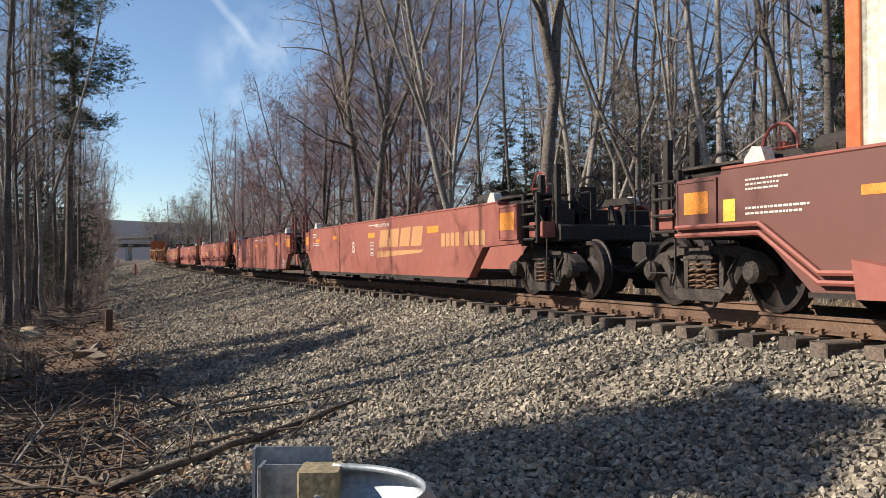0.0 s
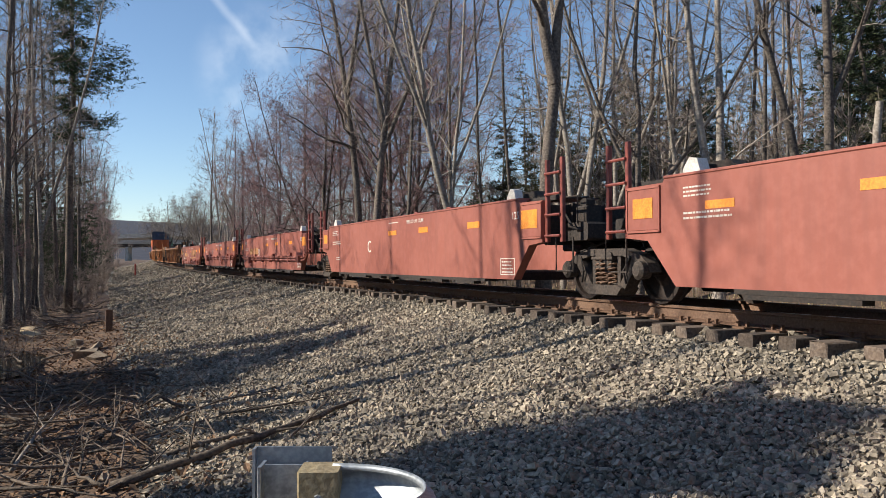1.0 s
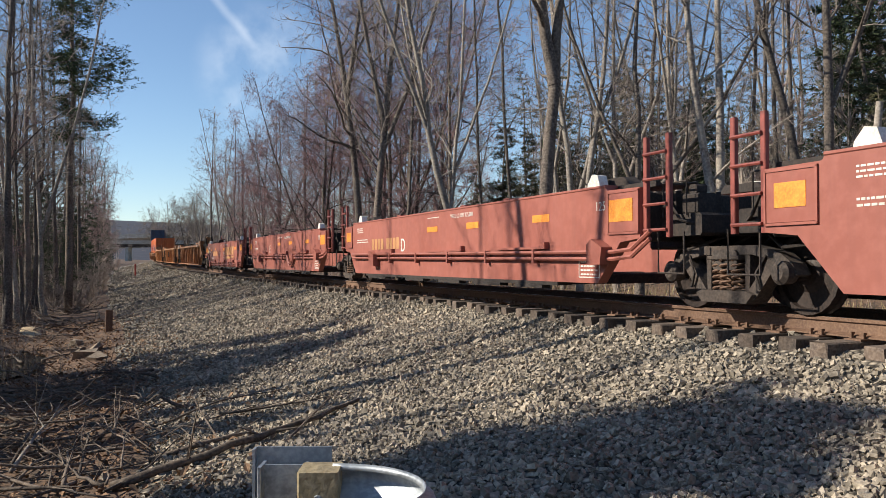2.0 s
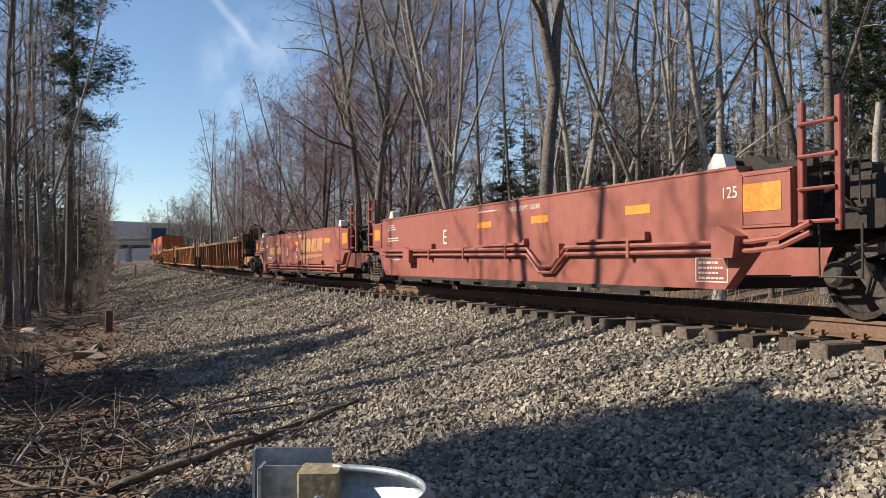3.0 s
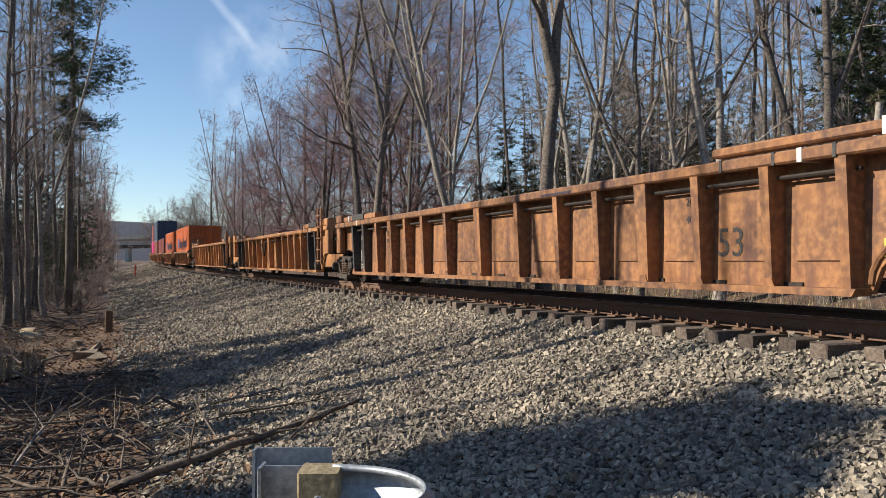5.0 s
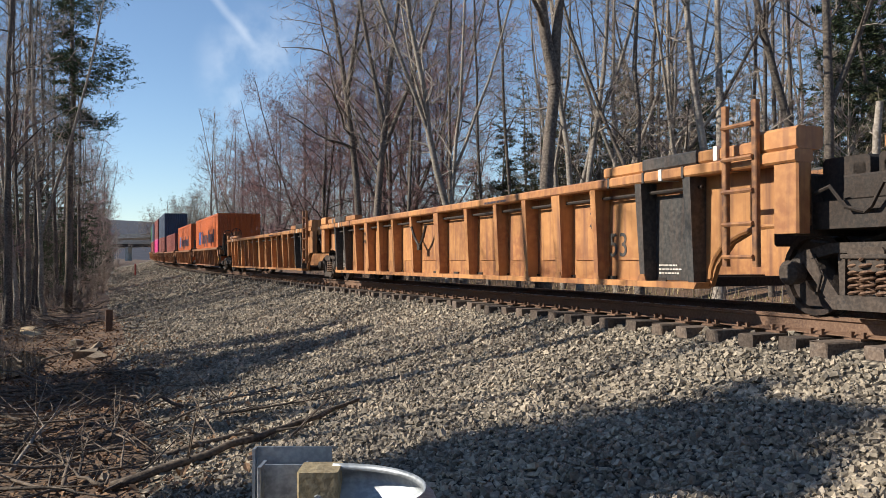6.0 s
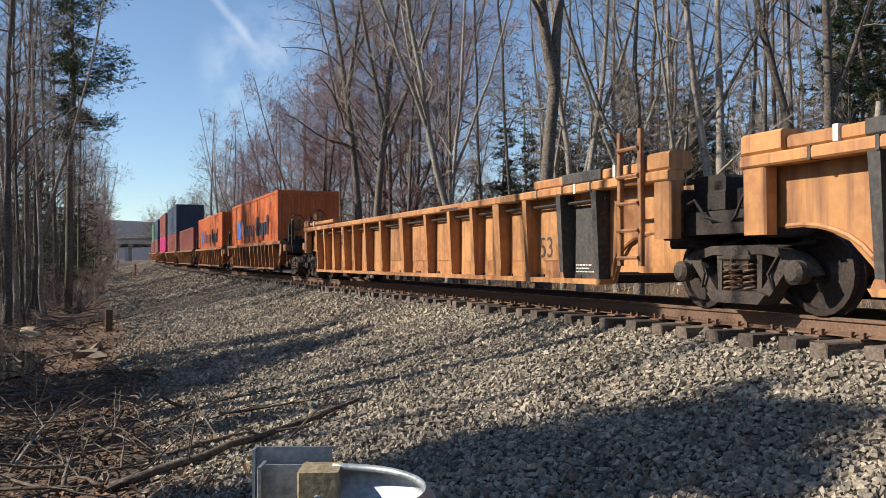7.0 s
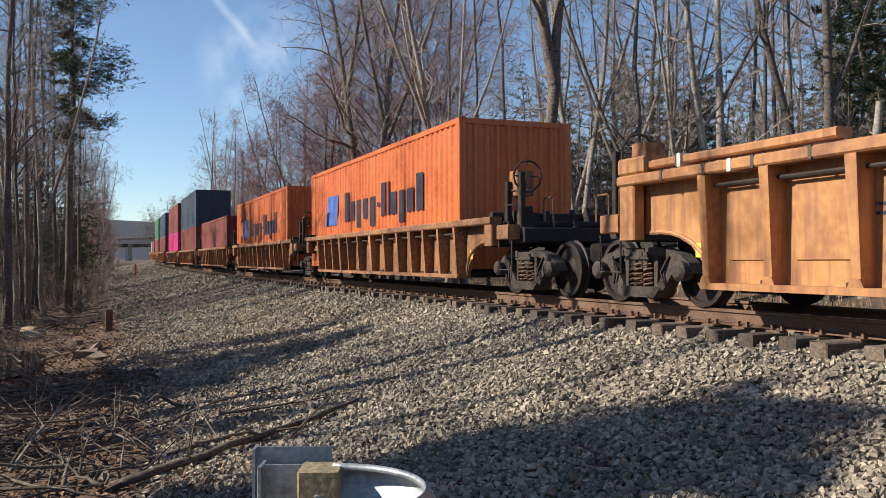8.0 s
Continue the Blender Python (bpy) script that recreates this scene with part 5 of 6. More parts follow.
def end_gear(root, x, out, paint, big, rng):
    """Platform, ladder, hand brake and pipes over a truck at one end; out is +1 or -1, the way that faces off the body."""
    dk = Build()
    dk.box(min(x - 0.1 * out, x + 0.75 * out), max(x - 0.1 * out, x + 0.75 * out), -1.18, 1.18, 0.86, 1.12, 0.03)
    dk.box(min(x - 1.4 * out, x + 0.4 * out), max(x - 1.4 * out, x + 0.4 * out), -0.35, 0.35, 0.72, 0.9, 0.03)
    part("end_platform", dk, GRIME, root)
    bh = Build()
    bh.box(min(x, x - 0.12 * out), max(x, x - 0.12 * out), -1.4, 1.4, 0.80, 1.40, 0.02)
    for yy in (-1.0, -0.4, 0.4, 1.0):
        bh.box(min(x, x + 0.1 * out), max(x, x + 0.1 * out), yy - 0.04, yy + 0.04, 0.9, 1.42)
    part("end_bulkhead", bh, GRIME, root)
    if paint is RED:
        ladder_parts(root, x + 0.06 * out, x + 0.5 * out, 1.44, 0.84, 2.05 if not big else 1.6, 4, 0.02, C_RED if not big else GRIME)
    elif out < 0 and not big:
        ladder_parts(root, x + 0.82, x + 0.38, 1.53, 0.5, 2.16, 5, 0.024, RUSTY)
    if big:
        for xx, yy_ in ((0.12, 1.16), (0.62, 1.16), (0.12, -1.16), (0.62, -1.16)):
            part("end_stanchion", Build().box(x + xx * out - 0.045, x + xx * out + 0.045, yy_ - 0.045, yy_ + 0.045, 1.0, 2.02 if xx > 0.3 else 1.9, 0.01), GRIME, root)
        bx0, bx1 = sorted((x + 0.2 * out, x + 0.62 * out))
        part("step_box", Build().box(bx0, bx1, 1.2, 1.42, 0.92, 1.16, 0.015), paint, root, "painted step box")
    part("end_ladder", ladder(Build(), x + 0.22 * out, x + 0.62 * out, -1.36, 0.62, 1.86, 5, 0.026), GRIME, root)
    st = Build()
    grab(st, [(x + 0.2 * out, 1.38, 0.9), (x + 0.2 * out, 1.38, 0.42), (x + 0.68 * out, 1.38, 0.42), (x + 0.68 * out, 1.38, 0.9)])
    grab(st, [(x + 0.05 * out, 1.2, 1.1), (x + 0.05 * out, 1.2, 1.5), (x + 0.5 * out, 1.2, 1.5), (x + 0.5 * out, 1.2, 1.1)])
    part("step", st, TRUCK, root) if paint is RED or big else None
    pp = Build()
    for k in range(3):
        yy = 0.9 - 0.35 * k
        pp.tube([(x - 0.3 * out, yy, 0.75), (x + 0.3 * out, yy + 0.1, 0.7 - 0.1 * k), (x + 0.7 * out, yy - 0.1, 0.85)], 0.022, 5)
    part("brake_pipe", pp, GRIME, root)
    tone = GRIME if paint is RED else RUSTY
    for k, (xx, yy, z0, z1, w_) in enumerate(((0.28, 1.12, 1.05, 1.75, 0.3), (0.5, 0.6, 1.05, 1.62, 0.34), (0.42, -0.5, 1.05, 1.7, 0.4), (0.3, -1.05, 1.05, 1.55, 0.3)) if big else ((0.3, 0.95, 1.05, 1.5, 0.24), (0.35, -0.6, 1.05, 1.55, 0.3))):
        hoop = Build()
        xa, xb = x + (xx - w_ / 2) * out, x + (xx + w_ / 2) * out
        grab(hoop, [(xa, yy, z0), (xa, yy, z1 - 0.04), (xa + 0.04 * out, yy, z1), (xb - 0.04 * out, yy, z1), (xb, yy, z1 - 0.04), (xb, yy, z0)], 0.017)
        part("hand_hoop", hoop, tone, root)
    for xx, yy, zt in ((0.15, 0.78, 1.5), (0.55, 0.2, 1.42), (0.2, -0.3, 1.48)):
        part("bracket", Build().prism([(x + xx * out, 1.08), (x + (xx + 0.22) * out, 1.08), (x + (xx + 0.06) * out, zt), (x + xx * out, zt)], yy - 0.03, yy + 0.03), GRIME, root)
    part("valve_box", Build().box(*sorted((x + 0.3 * out, x + 0.6 * out)), 0.85, 1.1, 1.12, 1.36, 0.02).box(*sorted((x + 0.36 * out, x + 0.5 * out)), 0.9, 1.05, 1.36, 1.47, 0.02), GRIME, root)
    part("air_pipe", Build().tube([(x + 0.1 * out, 1.25, 1.2), (x + 0.3 * out, 1.28, 1.25), (x + 0.45 * out, 1.25, 1.05), (x + 0.75 * out, 1.1, 0.95)], 0.02, 5), GRIME, root)
    if big:
        hb = Build()
        wy, wz = (0.46, 1.62) if paint is RED else (0.95, 1.98)
        hb.box(min(x + 0.05 * out, x + 0.35 * out), max(x + 0.05 * out, x + 0.35 * out), wy - 0.16, wy + 0.16, wz - 0.32, wz + 0.1, 0.02)
        hb.box(min(x + 0.1 * out, x + 0.2 * out), max(x + 0.1 * out, x + 0.2 * out), wy - 0.06, wy + 0.06, 1.05, wz - 0.3, 0.01)
        part("brake_housing", hb, GRIME if paint is RED else RUSTY, root)
        wl_ = Build()
        ring = [(x + 0.42 * out, wy + 0.26 * math.cos(a * 0.524), wz + 0.26 * math.sin(a * 0.524)) for a in range(12)]
        wl_.tube(ring, 0.02, 5, closed=True)
        for a in range(0, 12, 3):
            wl_.tube([(x + 0.3 * out, wy, wz), ring[a]], 0.013, 4)
        part("brake_wheel", wl_, TRUCK, root)
        cp = Build()
        cp.box(min(x, x + 1.25 * out), max(x, x + 1.25 * out), -0.13, 0.13, 0.58, 0.78, 0.03)
        cp.box(min(x + 1.15 * out, x + 1.5 * out), max(x + 1.15 * out, x + 1.5 * out), -0.2, 0.2, 0.54, 0.84, 0.05)
        part("coupler", cp, GRIME, root)
        hs = Build()
        hs.tube([(x + 0.7 * out, 0.5, 0.75), (x + 1.0 * out, 0.5, 0.45), (x + 1.3 * out, 0.35, 0.4), (x + 1.55 * out, 0.2, 0.6)], 0.03, 6)
        part("air_hose", hs, GRIME, root)


def red_unit(name, h, letter, big0, big1, pipe, rng, number=True, logo=False):
    """Oxide-red well unit; half-length h. x=-h is the end that leads."""
    root = thing(name, "oxide-red steel well car unit, empty, with faded yellow markings", "well car", "red well cars")
    top, bot = 1.51, 0.27
    for sgn in (1, -1):
        y0, y1 = (1.36, 1.5) if sgn > 0 else (-1.5, -1.36)
        (a0, a1), (b0, b1) = ((1.95, 1.35) if big else (0.95, 0.42) for big in (big0, big1))
        poly = [(-h + a0, bot), (h - b0, bot), (h - b1, 0.80), (h, 0.84), (h, top - 0.05), (h - 0.72, top - 0.04), (h - 0.75, top), (-h + 0.75, top), (-h + 0.72, top - 0.04), (-h, top - 0.05), (-h, 0.84), (-h + a1, 0.80)]
        part("side_wall", Build().prism(poly, y0, y1), RED_SOOT if letter == "A" else RED, root)
        ys = (1.3, 1.512) if sgn > 0 else (-1.512, -1.3)
        part("top_chord", Build().box(-h + 0.75, h - 0.75, *ys, top, top + 0.035, 0.008), RED, root)
        part("bottom_sill", Build().box(-h + 1.95, h - 1.95, *((1.30, 1.535) if sgn > 0 else (-1.535, -1.30)), bot - 0.05, bot, 0.0), GRIME, root)
    fl = Build()
    k = int(h * 2 - 4)
    for i in range(k + 1):
        x = -h + 2.1 + (2 * h - 4.2) * i / k
        fl.box(x - 0.12, x + 0.12, -1.36, 1.36, bot - 0.04, bot + 0.1)
    fl.box(-h + 2, h - 2, -0.25, 0.25, bot - 0.03, bot + 0.08)
    part("well_floor", fl, GRIME, root)
    x = -h + 2.4
    while x < h - 3:
        ln = rng.uniform(0.5, 1.5)
        part("sill_bracket", Build().box(x, x + ln, 1.40, 1.545, bot - 0.10, bot - 0.052), GRIME, root)
        x += ln + rng.uniform(0.5, 1.4)
    for out, big in ((-1, big0), (1, big1)):
        end_gear(root, h * out, out, RED, big, rng)
        pn = Build().box(min(h * out - 0.02 * out, (h - 0.66) * out), max(h * out - 0.02 * out, (h - 0.66) * out), 1.5, 1.512, 0.93, 1.42)
        part("end_panel", pn, RED_SOOT if letter == "A" else RED, root)
        rim = Build()
        for x0_, x1_, z0_, z1_ in ((h - 0.68, h - 0.655, 0.9, 1.44), (h - 0.03, h - 0.005, 0.9, 1.44), (h - 0.68, h - 0.005, 1.42, 1.445), (h - 0.68, h - 0.005, 0.9, 0.925)):
            rim.box(min(x0_ * out, x1_ * out), max(x0_ * out, x1_ * out), 1.5, 1.522, z0_, z1_)
        part("panel_rim", rim, RED_SOOT if letter == "A" else RED, root)
        for m in (1, -1):
            gb = Build()
            gx = (h - 1.15) * out
            gb.prism([(gx - 0.17, top + 0.035), (gx + 0.14, top + 0.035), (gx + 0.13, top + 0.09), (gx + 0.02, top + 0.21), (gx - 0.11, top + 0.19)], *((1.30, 1.44) if m > 0 else (-1.44, -1.30)))
            gd = part("container_guide", gb, WHITE, root, "white-painted container corner guide")
            part("guide_bracket", Build().prism([(gx - 0.55, top + 0.035), (gx + 0.42, top + 0.035), (gx + 0.3, top + 0.16), (gx - 0.35, top + 0.16)], *((1.0, 1.2) if m > 0 else (-1.2, -1.0))), GRIME, root)
        wk = Build()
        for j in range(9):
            wk.box((h - 0.05 - 0.1 * j) * out - 0.035, (h - 0.05 - 0.1 * j) * out + 0.035, 0.5, 1.3, 1.5, 1.525)
        wk.box(min((h + 0.1) * out, (h - 1) * out), max((h + 0.1) * out, (h - 1) * out), 1.27, 1.31, 1.47, 1.54)
        part("grating_walkway", wk, GRIME, root)
        if big:
            dr = Build()
            dr.tube([((h - 2.5) * out, 0.95, 1.66), ((h - 2.45) * out, 0.95, 1.66), ((h - 1.65) * out, 0.95, 1.66), ((h - 1.6) * out, 0.95, 1.66)], 0.14, 14)
            for xx in (2.25, 1.85):
                dr.box((h - xx) * out - 0.03, (h - xx) * out + 0.03, 0.8, 1.1, 1.5, 1.68)
            part("air_reservoir", dr, GRIME, root)
            gxa, gxb = sorted(((h + 0.25) * out, (h - 1.0) * out))
            part("raised_walkway", Build().box(gxa, gxb, 0.75, 1.38, 1.585, 1.615).box(gxa, gxa + 0.04, 1.3, 1.36, 1.45, 1.585).box(gxb - 0.04, gxb, 1.3, 1.36, 1.45, 1.585), TRUCK, root, "dusty grating walkway")
            wl_ = Build()
            cx, cz = (h - 0.75) * out, 1.78
            ring = [(cx + 0.27 * math.cos(a * 0.524), 0.72, cz + 0.27 * math.sin(a * 0.524)) for a in range(12)]
            wl_.tube(ring, 0.02, 5, closed=True)
            for a in range(0, 12, 3):
                wl_.tube([(cx, 0.72, cz), ring[a]], 0.013, 4)
            wl_.box(cx - 0.05, cx + 0.05, 0.6, 0.7, 1.5, 1.85)
            part("hand_brake_wheel", wl_, C_RED, root)
    for zz in ((h * 0.0 - 1.2, h * 0.35, -h * 0.45)):
        cl = Build().box(zz - 0.1, zz + 0.1, 1.32, 1.5, top + 0.035, top + 0.065, 0.01)
        part("locking_pad", cl, RED, root)
    yf = 1.5
    ahead = 1.05 if letter == "B" else 0.0     # the markings of this unit stand further back
    plates = ((2.7, 0.2, 1.16, 1.26), (-0.72, 0.27, 1.12, 1.24), (-4.8, 0.31, 1.12, 1.25), (4.7, 0.23, 1.12, 1.21)) if letter in "AB" else ((0.3, 0.28, 1.14, 1.24), (-1.65, 0.26, 1.14, 1.25), (-4.15, 0.26, 1.14, 1.25))
    for xx, wd, z0, z1, yo in ((-h + 0.40, 0.27, 1.06, 1.34, 0.013), (h - 0.34, 0.2, 1.07, 1.31, 0.013), *((p_[0] + ahead, *p_[1:], 0) for p_ in plates)):
        part("orange_reflector", Build().box(xx - wd, xx + wd, yf + yo, yf + yo + 0.004, z0, z1), ORANGE_DECAL, root, "orange reflective rectangle")
    if big1:
        part("yellow_reflector", Build().box(h - 0.95, h - 0.77, yf, yf + 0.004, 0.97, 1.2), YELLOW_DECAL, root)
    stencils = [(h - 1.1, 1.27, 0.62, 0.14, 3), (h - 1.1, 1.02, 0.95, 0.11, 2), (0.55, 1.40, 0.8, 0.05, 1)]
    if letter == "A":
        stencils += [(4.55, 0.66, 0.95, 0.11, 2)]
    if letter in "CDE":
        stencils += [(-h + 0.66, 0.97, 0.3, 0.06, 1), (-h + 0.3, 1.0, 0.2, 0.05, 1), (h - 1.5, 0.6, 0.45, 0.1, 2)]
    for xx, zz, wd, hh, rw in stencils:
        part("stencil_text", bars(Build(), xx, zz, yf, wd, hh, rw, 0.3, rng), WHITE, root, "white stencilled writing")
    wr = Build()
    fx, fz, fw, fh = (-0.92 + ahead, 0.70, 0.3, 0.32) if letter in "AB" else (-5.75, 0.34, 0.52, 0.27)
    for a, b_, c, d in ((0, fw, 0, 0.014), (0, fw, fh - 0.014, fh), (0, 0.014, 0, fh), (fw - 0.014, fw, 0, fh)):
        wr.box(fx + a, fx + b_, yf, yf + 0.004, fz + c, fz + d)
    bars(wr, fx + fw - 0.05, fz + 0.03, yf, fw - 0.1, fh - 0.05, 4 if fh < 0.3 else 3, 0.25, rng)
    part("stencil_text", wr, WHITE, root, "white stencilled writing in a frame")
    lettering("unit_letter", letter, 0.40, WHITE, root, 0.95 + ahead if letter in "AB" else h * 0.33, 0.90 if letter == "E" else 0.78, yf + 0.002)
    lettering("well_limit_text", "WELL LD LMT 125,000", 0.105, WHITE, root, -1.05 + ahead if letter in "AB" else -0.65, 1.36, yf + 0.002)
    if letter in "CDE":
        lettering("capacity_text", "125", 0.17, WHITE, root, -h + 1.0, 1.22, yf + 0.002)
    if number:
        xx = 3.95 if letter == "A" else -4.2 if letter == "B" else h - 2.35
        for i in range(9):
            if i == 4:
                xx -= 0.17
                continue
            part("road_mark", Build().prism([(xx, 0.84), (xx - 0.17, 0.84), (xx - 0.185, 0.88), (xx - 0.185, 1.05), (xx - 0.17, 1.09), (xx, 1.09)], yf, yf + 0.004), FADED, root, "faded yellow road mark block")
            xx -= 0.235
    if logo:
        lx = -1.3 + ahead
        for i in range(4):
            x_ = lx - 0.74 * i
            part("logo_shape", Build().prism([(x_, 0.88), (x_ - 0.64, 0.88), (x_ - 0.76, 1.28), (x_ - 0.14, 1.28)], yf, yf + 0.004), FADED, root, "faded yellow slanted logo block")
        part("logo_stripe", Build().prism([(lx + 0.15, 0.64), (lx - 2.9, 0.74), (lx - 2.98, 0.80), (lx + 0.08, 0.79)], yf, yf + 0.004), FADED, root, "faded yellow tapering logo stripe")
    if pipe:
        pi = Build()
        zz = 0.76 if pipe == "dip" else 0.68 if pipe == "mid" else 0.45
        for dz in (0, 0.09):
            pts = [(-h + 0.05, 1.555, 0.93 - dz), (-h + 1.35, 1.555, 0.93 - dz), (-h + 2.1, 1.555, zz - dz)] if big0 else [(-h - 0.25, 1.53, 0.92 - dz), (-h + 0.1, 1.555, zz + 0.03 - dz), (-h + 0.5, 1.555, zz - dz)]
            pts2 = [(h - 2.1, 1.555, zz - dz), (h - 1.35, 1.555, 0.93 - dz), (h - 0.05, 1.555, 0.93 - dz)] if big1 else [(h - 0.9, 1.555, zz + 0.06 - dz)]
            mid = [(x, 1.555, z - dz) for x, z in ((-2.5, zz), (-2.1, zz - 0.26), (-1.75, zz - 0.26), (-1.35, zz))] if pipe == "dip" else []
            pi.tube(pts + mid + pts2, 0.028, 6)
        for xx in np.arange(-h + 2.6, h - 2.2, 1.7):
            pi.box(xx - 0.03, xx + 0.03, 1.5, 1.59, zz - 0.15, zz + 0.06)
        part("brake_line", pi, RED, root, "red-painted brake pipes along the side")
        gx = -h + (2.6 if big0 else 0.65)
        cv = Build().prism([(gx, zz - 0.16), (gx + 0.32, zz - 0.16), (gx + 0.32, zz + 0.1), (gx + 0.22, zz + 0.17), (gx - 0.04, zz + 0.06)], 1.5, 1.66)
        part("pipe_guard", cv, RED, root)
        cv = Build().prism([(h - 2.95, zz - 0.22), (h - 2.6, zz - 0.22), (h - 2.55, zz + 0.12), (h - 2.95, zz + 0.05)], 1.5, 1.66)
        part("pipe_guard", cv, RED, root)
        for xa_, xb_ in ((-4.4, -2.7), (-1.3, 0.4), (2.6, 4.2)):
            part("side_rub_rail", Build().prism([(xa_, zz + 0.06), (xb_, zz + 0.06), (xb_, zz + 0.09), (xa_ + 0.1, zz + 0.10), (xa_, zz + 0.16)], 1.5, 1.58), RED, root)
    return root


def ribbed_unit(name, h, paint, top, big0, big1, rng, label, stepped=True, panels=(True, True), texts=True, chain=False, ribs=17, cat_group="yellow well cars"):
    """Yellow well unit with ribbed sides and a stepped top chord at the ends."""
    root = thing(name, label, "well car", cat_group)
    bot = 0.27
    for sgn in (1, -1):
        def yy(a, b):
            return (a, b) if sgn > 0 else (-b, -a)
        poly = [(-h + 1.5, bot), (h - 1.5, bot), (h - 1.4, 0.5), (h - 1.15, 0.74), (h - 0.8, 0.88), (h - 0.1, 0.9), (h - 0.1, top - 0.1), (-h + 0.1, top - 0.1), (-h + 0.1, 0.9), (-h + 0.8, 0.88), (-h + 1.15, 0.74), (-h + 1.4, 0.5)]
        part("side_wall", Build().prism(poly, *yy(1.20, 1.26)), paint, root)
        part("top_chord", Build().box(-h, h, *yy(1.27, 1.5), top - 0.125, top, 0.02), paint, root)
        part("bottom_sill", Build().prism([(-h + 1.55, bot - 0.02), (h - 1.55, bot - 0.02), (h - 1.5, bot + 0.05), (-h + 1.5, bot + 0.05)], *yy(1.22, 1.45)), paint, root)
        part("stiffener_bar", Build().tube([(-h + 1.5, 1.36 * sgn, top - 0.24), (h - 1.5, 1.36 * sgn, top - 0.24)], 0.022, 6), GRIME, root)
        half = h - 1.62
        xs = sorted([0.0] + [m * half * f for m in (-1, 1) for f in ((0.2, 0.38, 0.535, 0.69, 0.845, 1.0) if ribs == 13 else (0.19, 0.35, 0.485, 0.615, 0.745, 0.88, 1.0))])
        ribs = len(xs)
        for i, x in enumerate(xs):
            wide = (0.12 if i in (ribs // 2, 3, ribs - 4) else 0.065) * (1 if texts else 0.7)
            b = Build()
            b.add([(x - wide, 1.26 * sgn, top - 0.125), (x + wide, 1.26 * sgn, top - 0.125), (x + wide, 1.49 * sgn, top - 0.125), (x - wide, 1.49 * sgn, top - 0.125),
                   (x - wide * 0.75, 1.26 * sgn, bot + 0.05), (x + wide * 0.75, 1.26 * sgn, bot + 0.05), (x + wide * 0.75, 1.43 * sgn, bot + 0.05), (x - wide * 0.75, 1.43 * sgn, bot + 0.05)],
                  [(0, 1, 2, 3), (4, 7, 6, 5), (0, 4, 5, 1), (1, 5, 6, 2), (2, 6, 7, 3), (3, 7, 4, 0)])
            part("side_rib", b, paint if not (panels and (panels[0] and i < 2 or panels[1] and i > ribs - 3)) else BLACKPANEL, root)
        for out in (-1, 1):
            if stepped:
                x0, x1 = sorted(((h - 0.25) * out, (h - 3.4) * out))
                dark_end = panels and panels[out > 0]
                part("upper_chord", Build().box(x0, x1, *yy(1.22, 1.42), top + (0.015 if dark_end else 0.05), top + 0.15, 0.02), paint, root)
                xa, xb = sorted(((h - 1.5) * out, (h - 2.5) * out))
                for k in range(4):
                    part("chord_seam", Build().box(*sorted(((h - 0.9 - 0.75 * k) * out, (h - 0.94 - 0.75 * k) * out)), *yy(1.26, 1.506), top - 0.128, top + 0.003), BLACKPANEL, root)
                if not dark_end:
                    xa = xb = (h - 1.15) * out
                    xb += 0.03
                part("black_band", Build().box(xa, xb, *yy(1.22, 1.449), top + 0.01, top + 0.166, 0.02), BLACKPANEL, root)
                xa, xb = sorted(((h - 1.15) * out, (h - 1.21) * out))
                part("white_band", Build().box(xa, xb, *yy(1.23, 1.452), top + 0.012, top + 0.168), WHITE, root)
                part("white_band", Build().box(xa - 0.9 * out, xb - 0.9 * out, *yy(1.26, 1.505), top - 0.13, top + 0.004), WHITE, root)
                xa, xb = sorted(((h - 0.0) * out, (h - 0.55) * out))
                part("corner_casting", Build().box(xa, xb, *yy(1.15, 1.48), top + 0.003, top + 0.22, 0.03), paint, root)
            xa, xb = sorted((h * out, (h - 0.32) * out))
            part("corner_post", Build().box(xa, xb, *yy(1.3, 1.47), 0.82, top - 0.126, 0.02), paint, root)
            if panels and panels[out > 0]:
                xa, xb = sorted(((half - 0.06) * out, (half * 0.88 + 0.06) * out))
                part("stencil_panel", Build().box(xa, xb, *yy(1.26, 1.272), bot + 0.06, top - 0.28), BLACKPANEL, root, "black stencilled side panel")
    fl = Build()
    for i in range(14):
        x = -h + 2.4 + (2 * h - 4.8) * i / 13
        fl.box(x - 0.12, x + 0.12, -1.28, 1.28, bot - 0.03, bot + 0.09)
    fl.box(-h + 2.3, h - 2.3, -0.25, 0.25, bot - 0.02, bot + 0.08)
    part("well_floor", fl, GRIME, root)
    for out, big in ((-1, big0), (1, big1)):
        end_gear(root, (h - 0.1) * out, out, paint, big, rng)
        arch = Build()
        arc = [((h - 0.55 + 0.95 * math.cos(a)) * out, 0.36 + 0.55 * math.sin(a)) for a in np.linspace(math.pi, math.pi * 0.45, 9)]
        arch.tube([(x, 1.27, z) for x, z in arc], 0.028, 6)
        part("wheel_arch", arch, paint, root)
        rs = Build().box(min((h - 0.1) * out, (h + 0.45) * out), max((h - 0.1) * out, (h + 0.45) * out), -1.05, 1.05, 1.12, top - 0.08, 0.03)
        part("end_box", rs, GRIME, root)
        if big:
            part("yellow_reflector", Build().box((h - 1.3) * out - 0.06, (h - 1.3) * out + 0.06, 1.262, 1.268, 0.60, 0.76), YELLOW_DECAL, root)
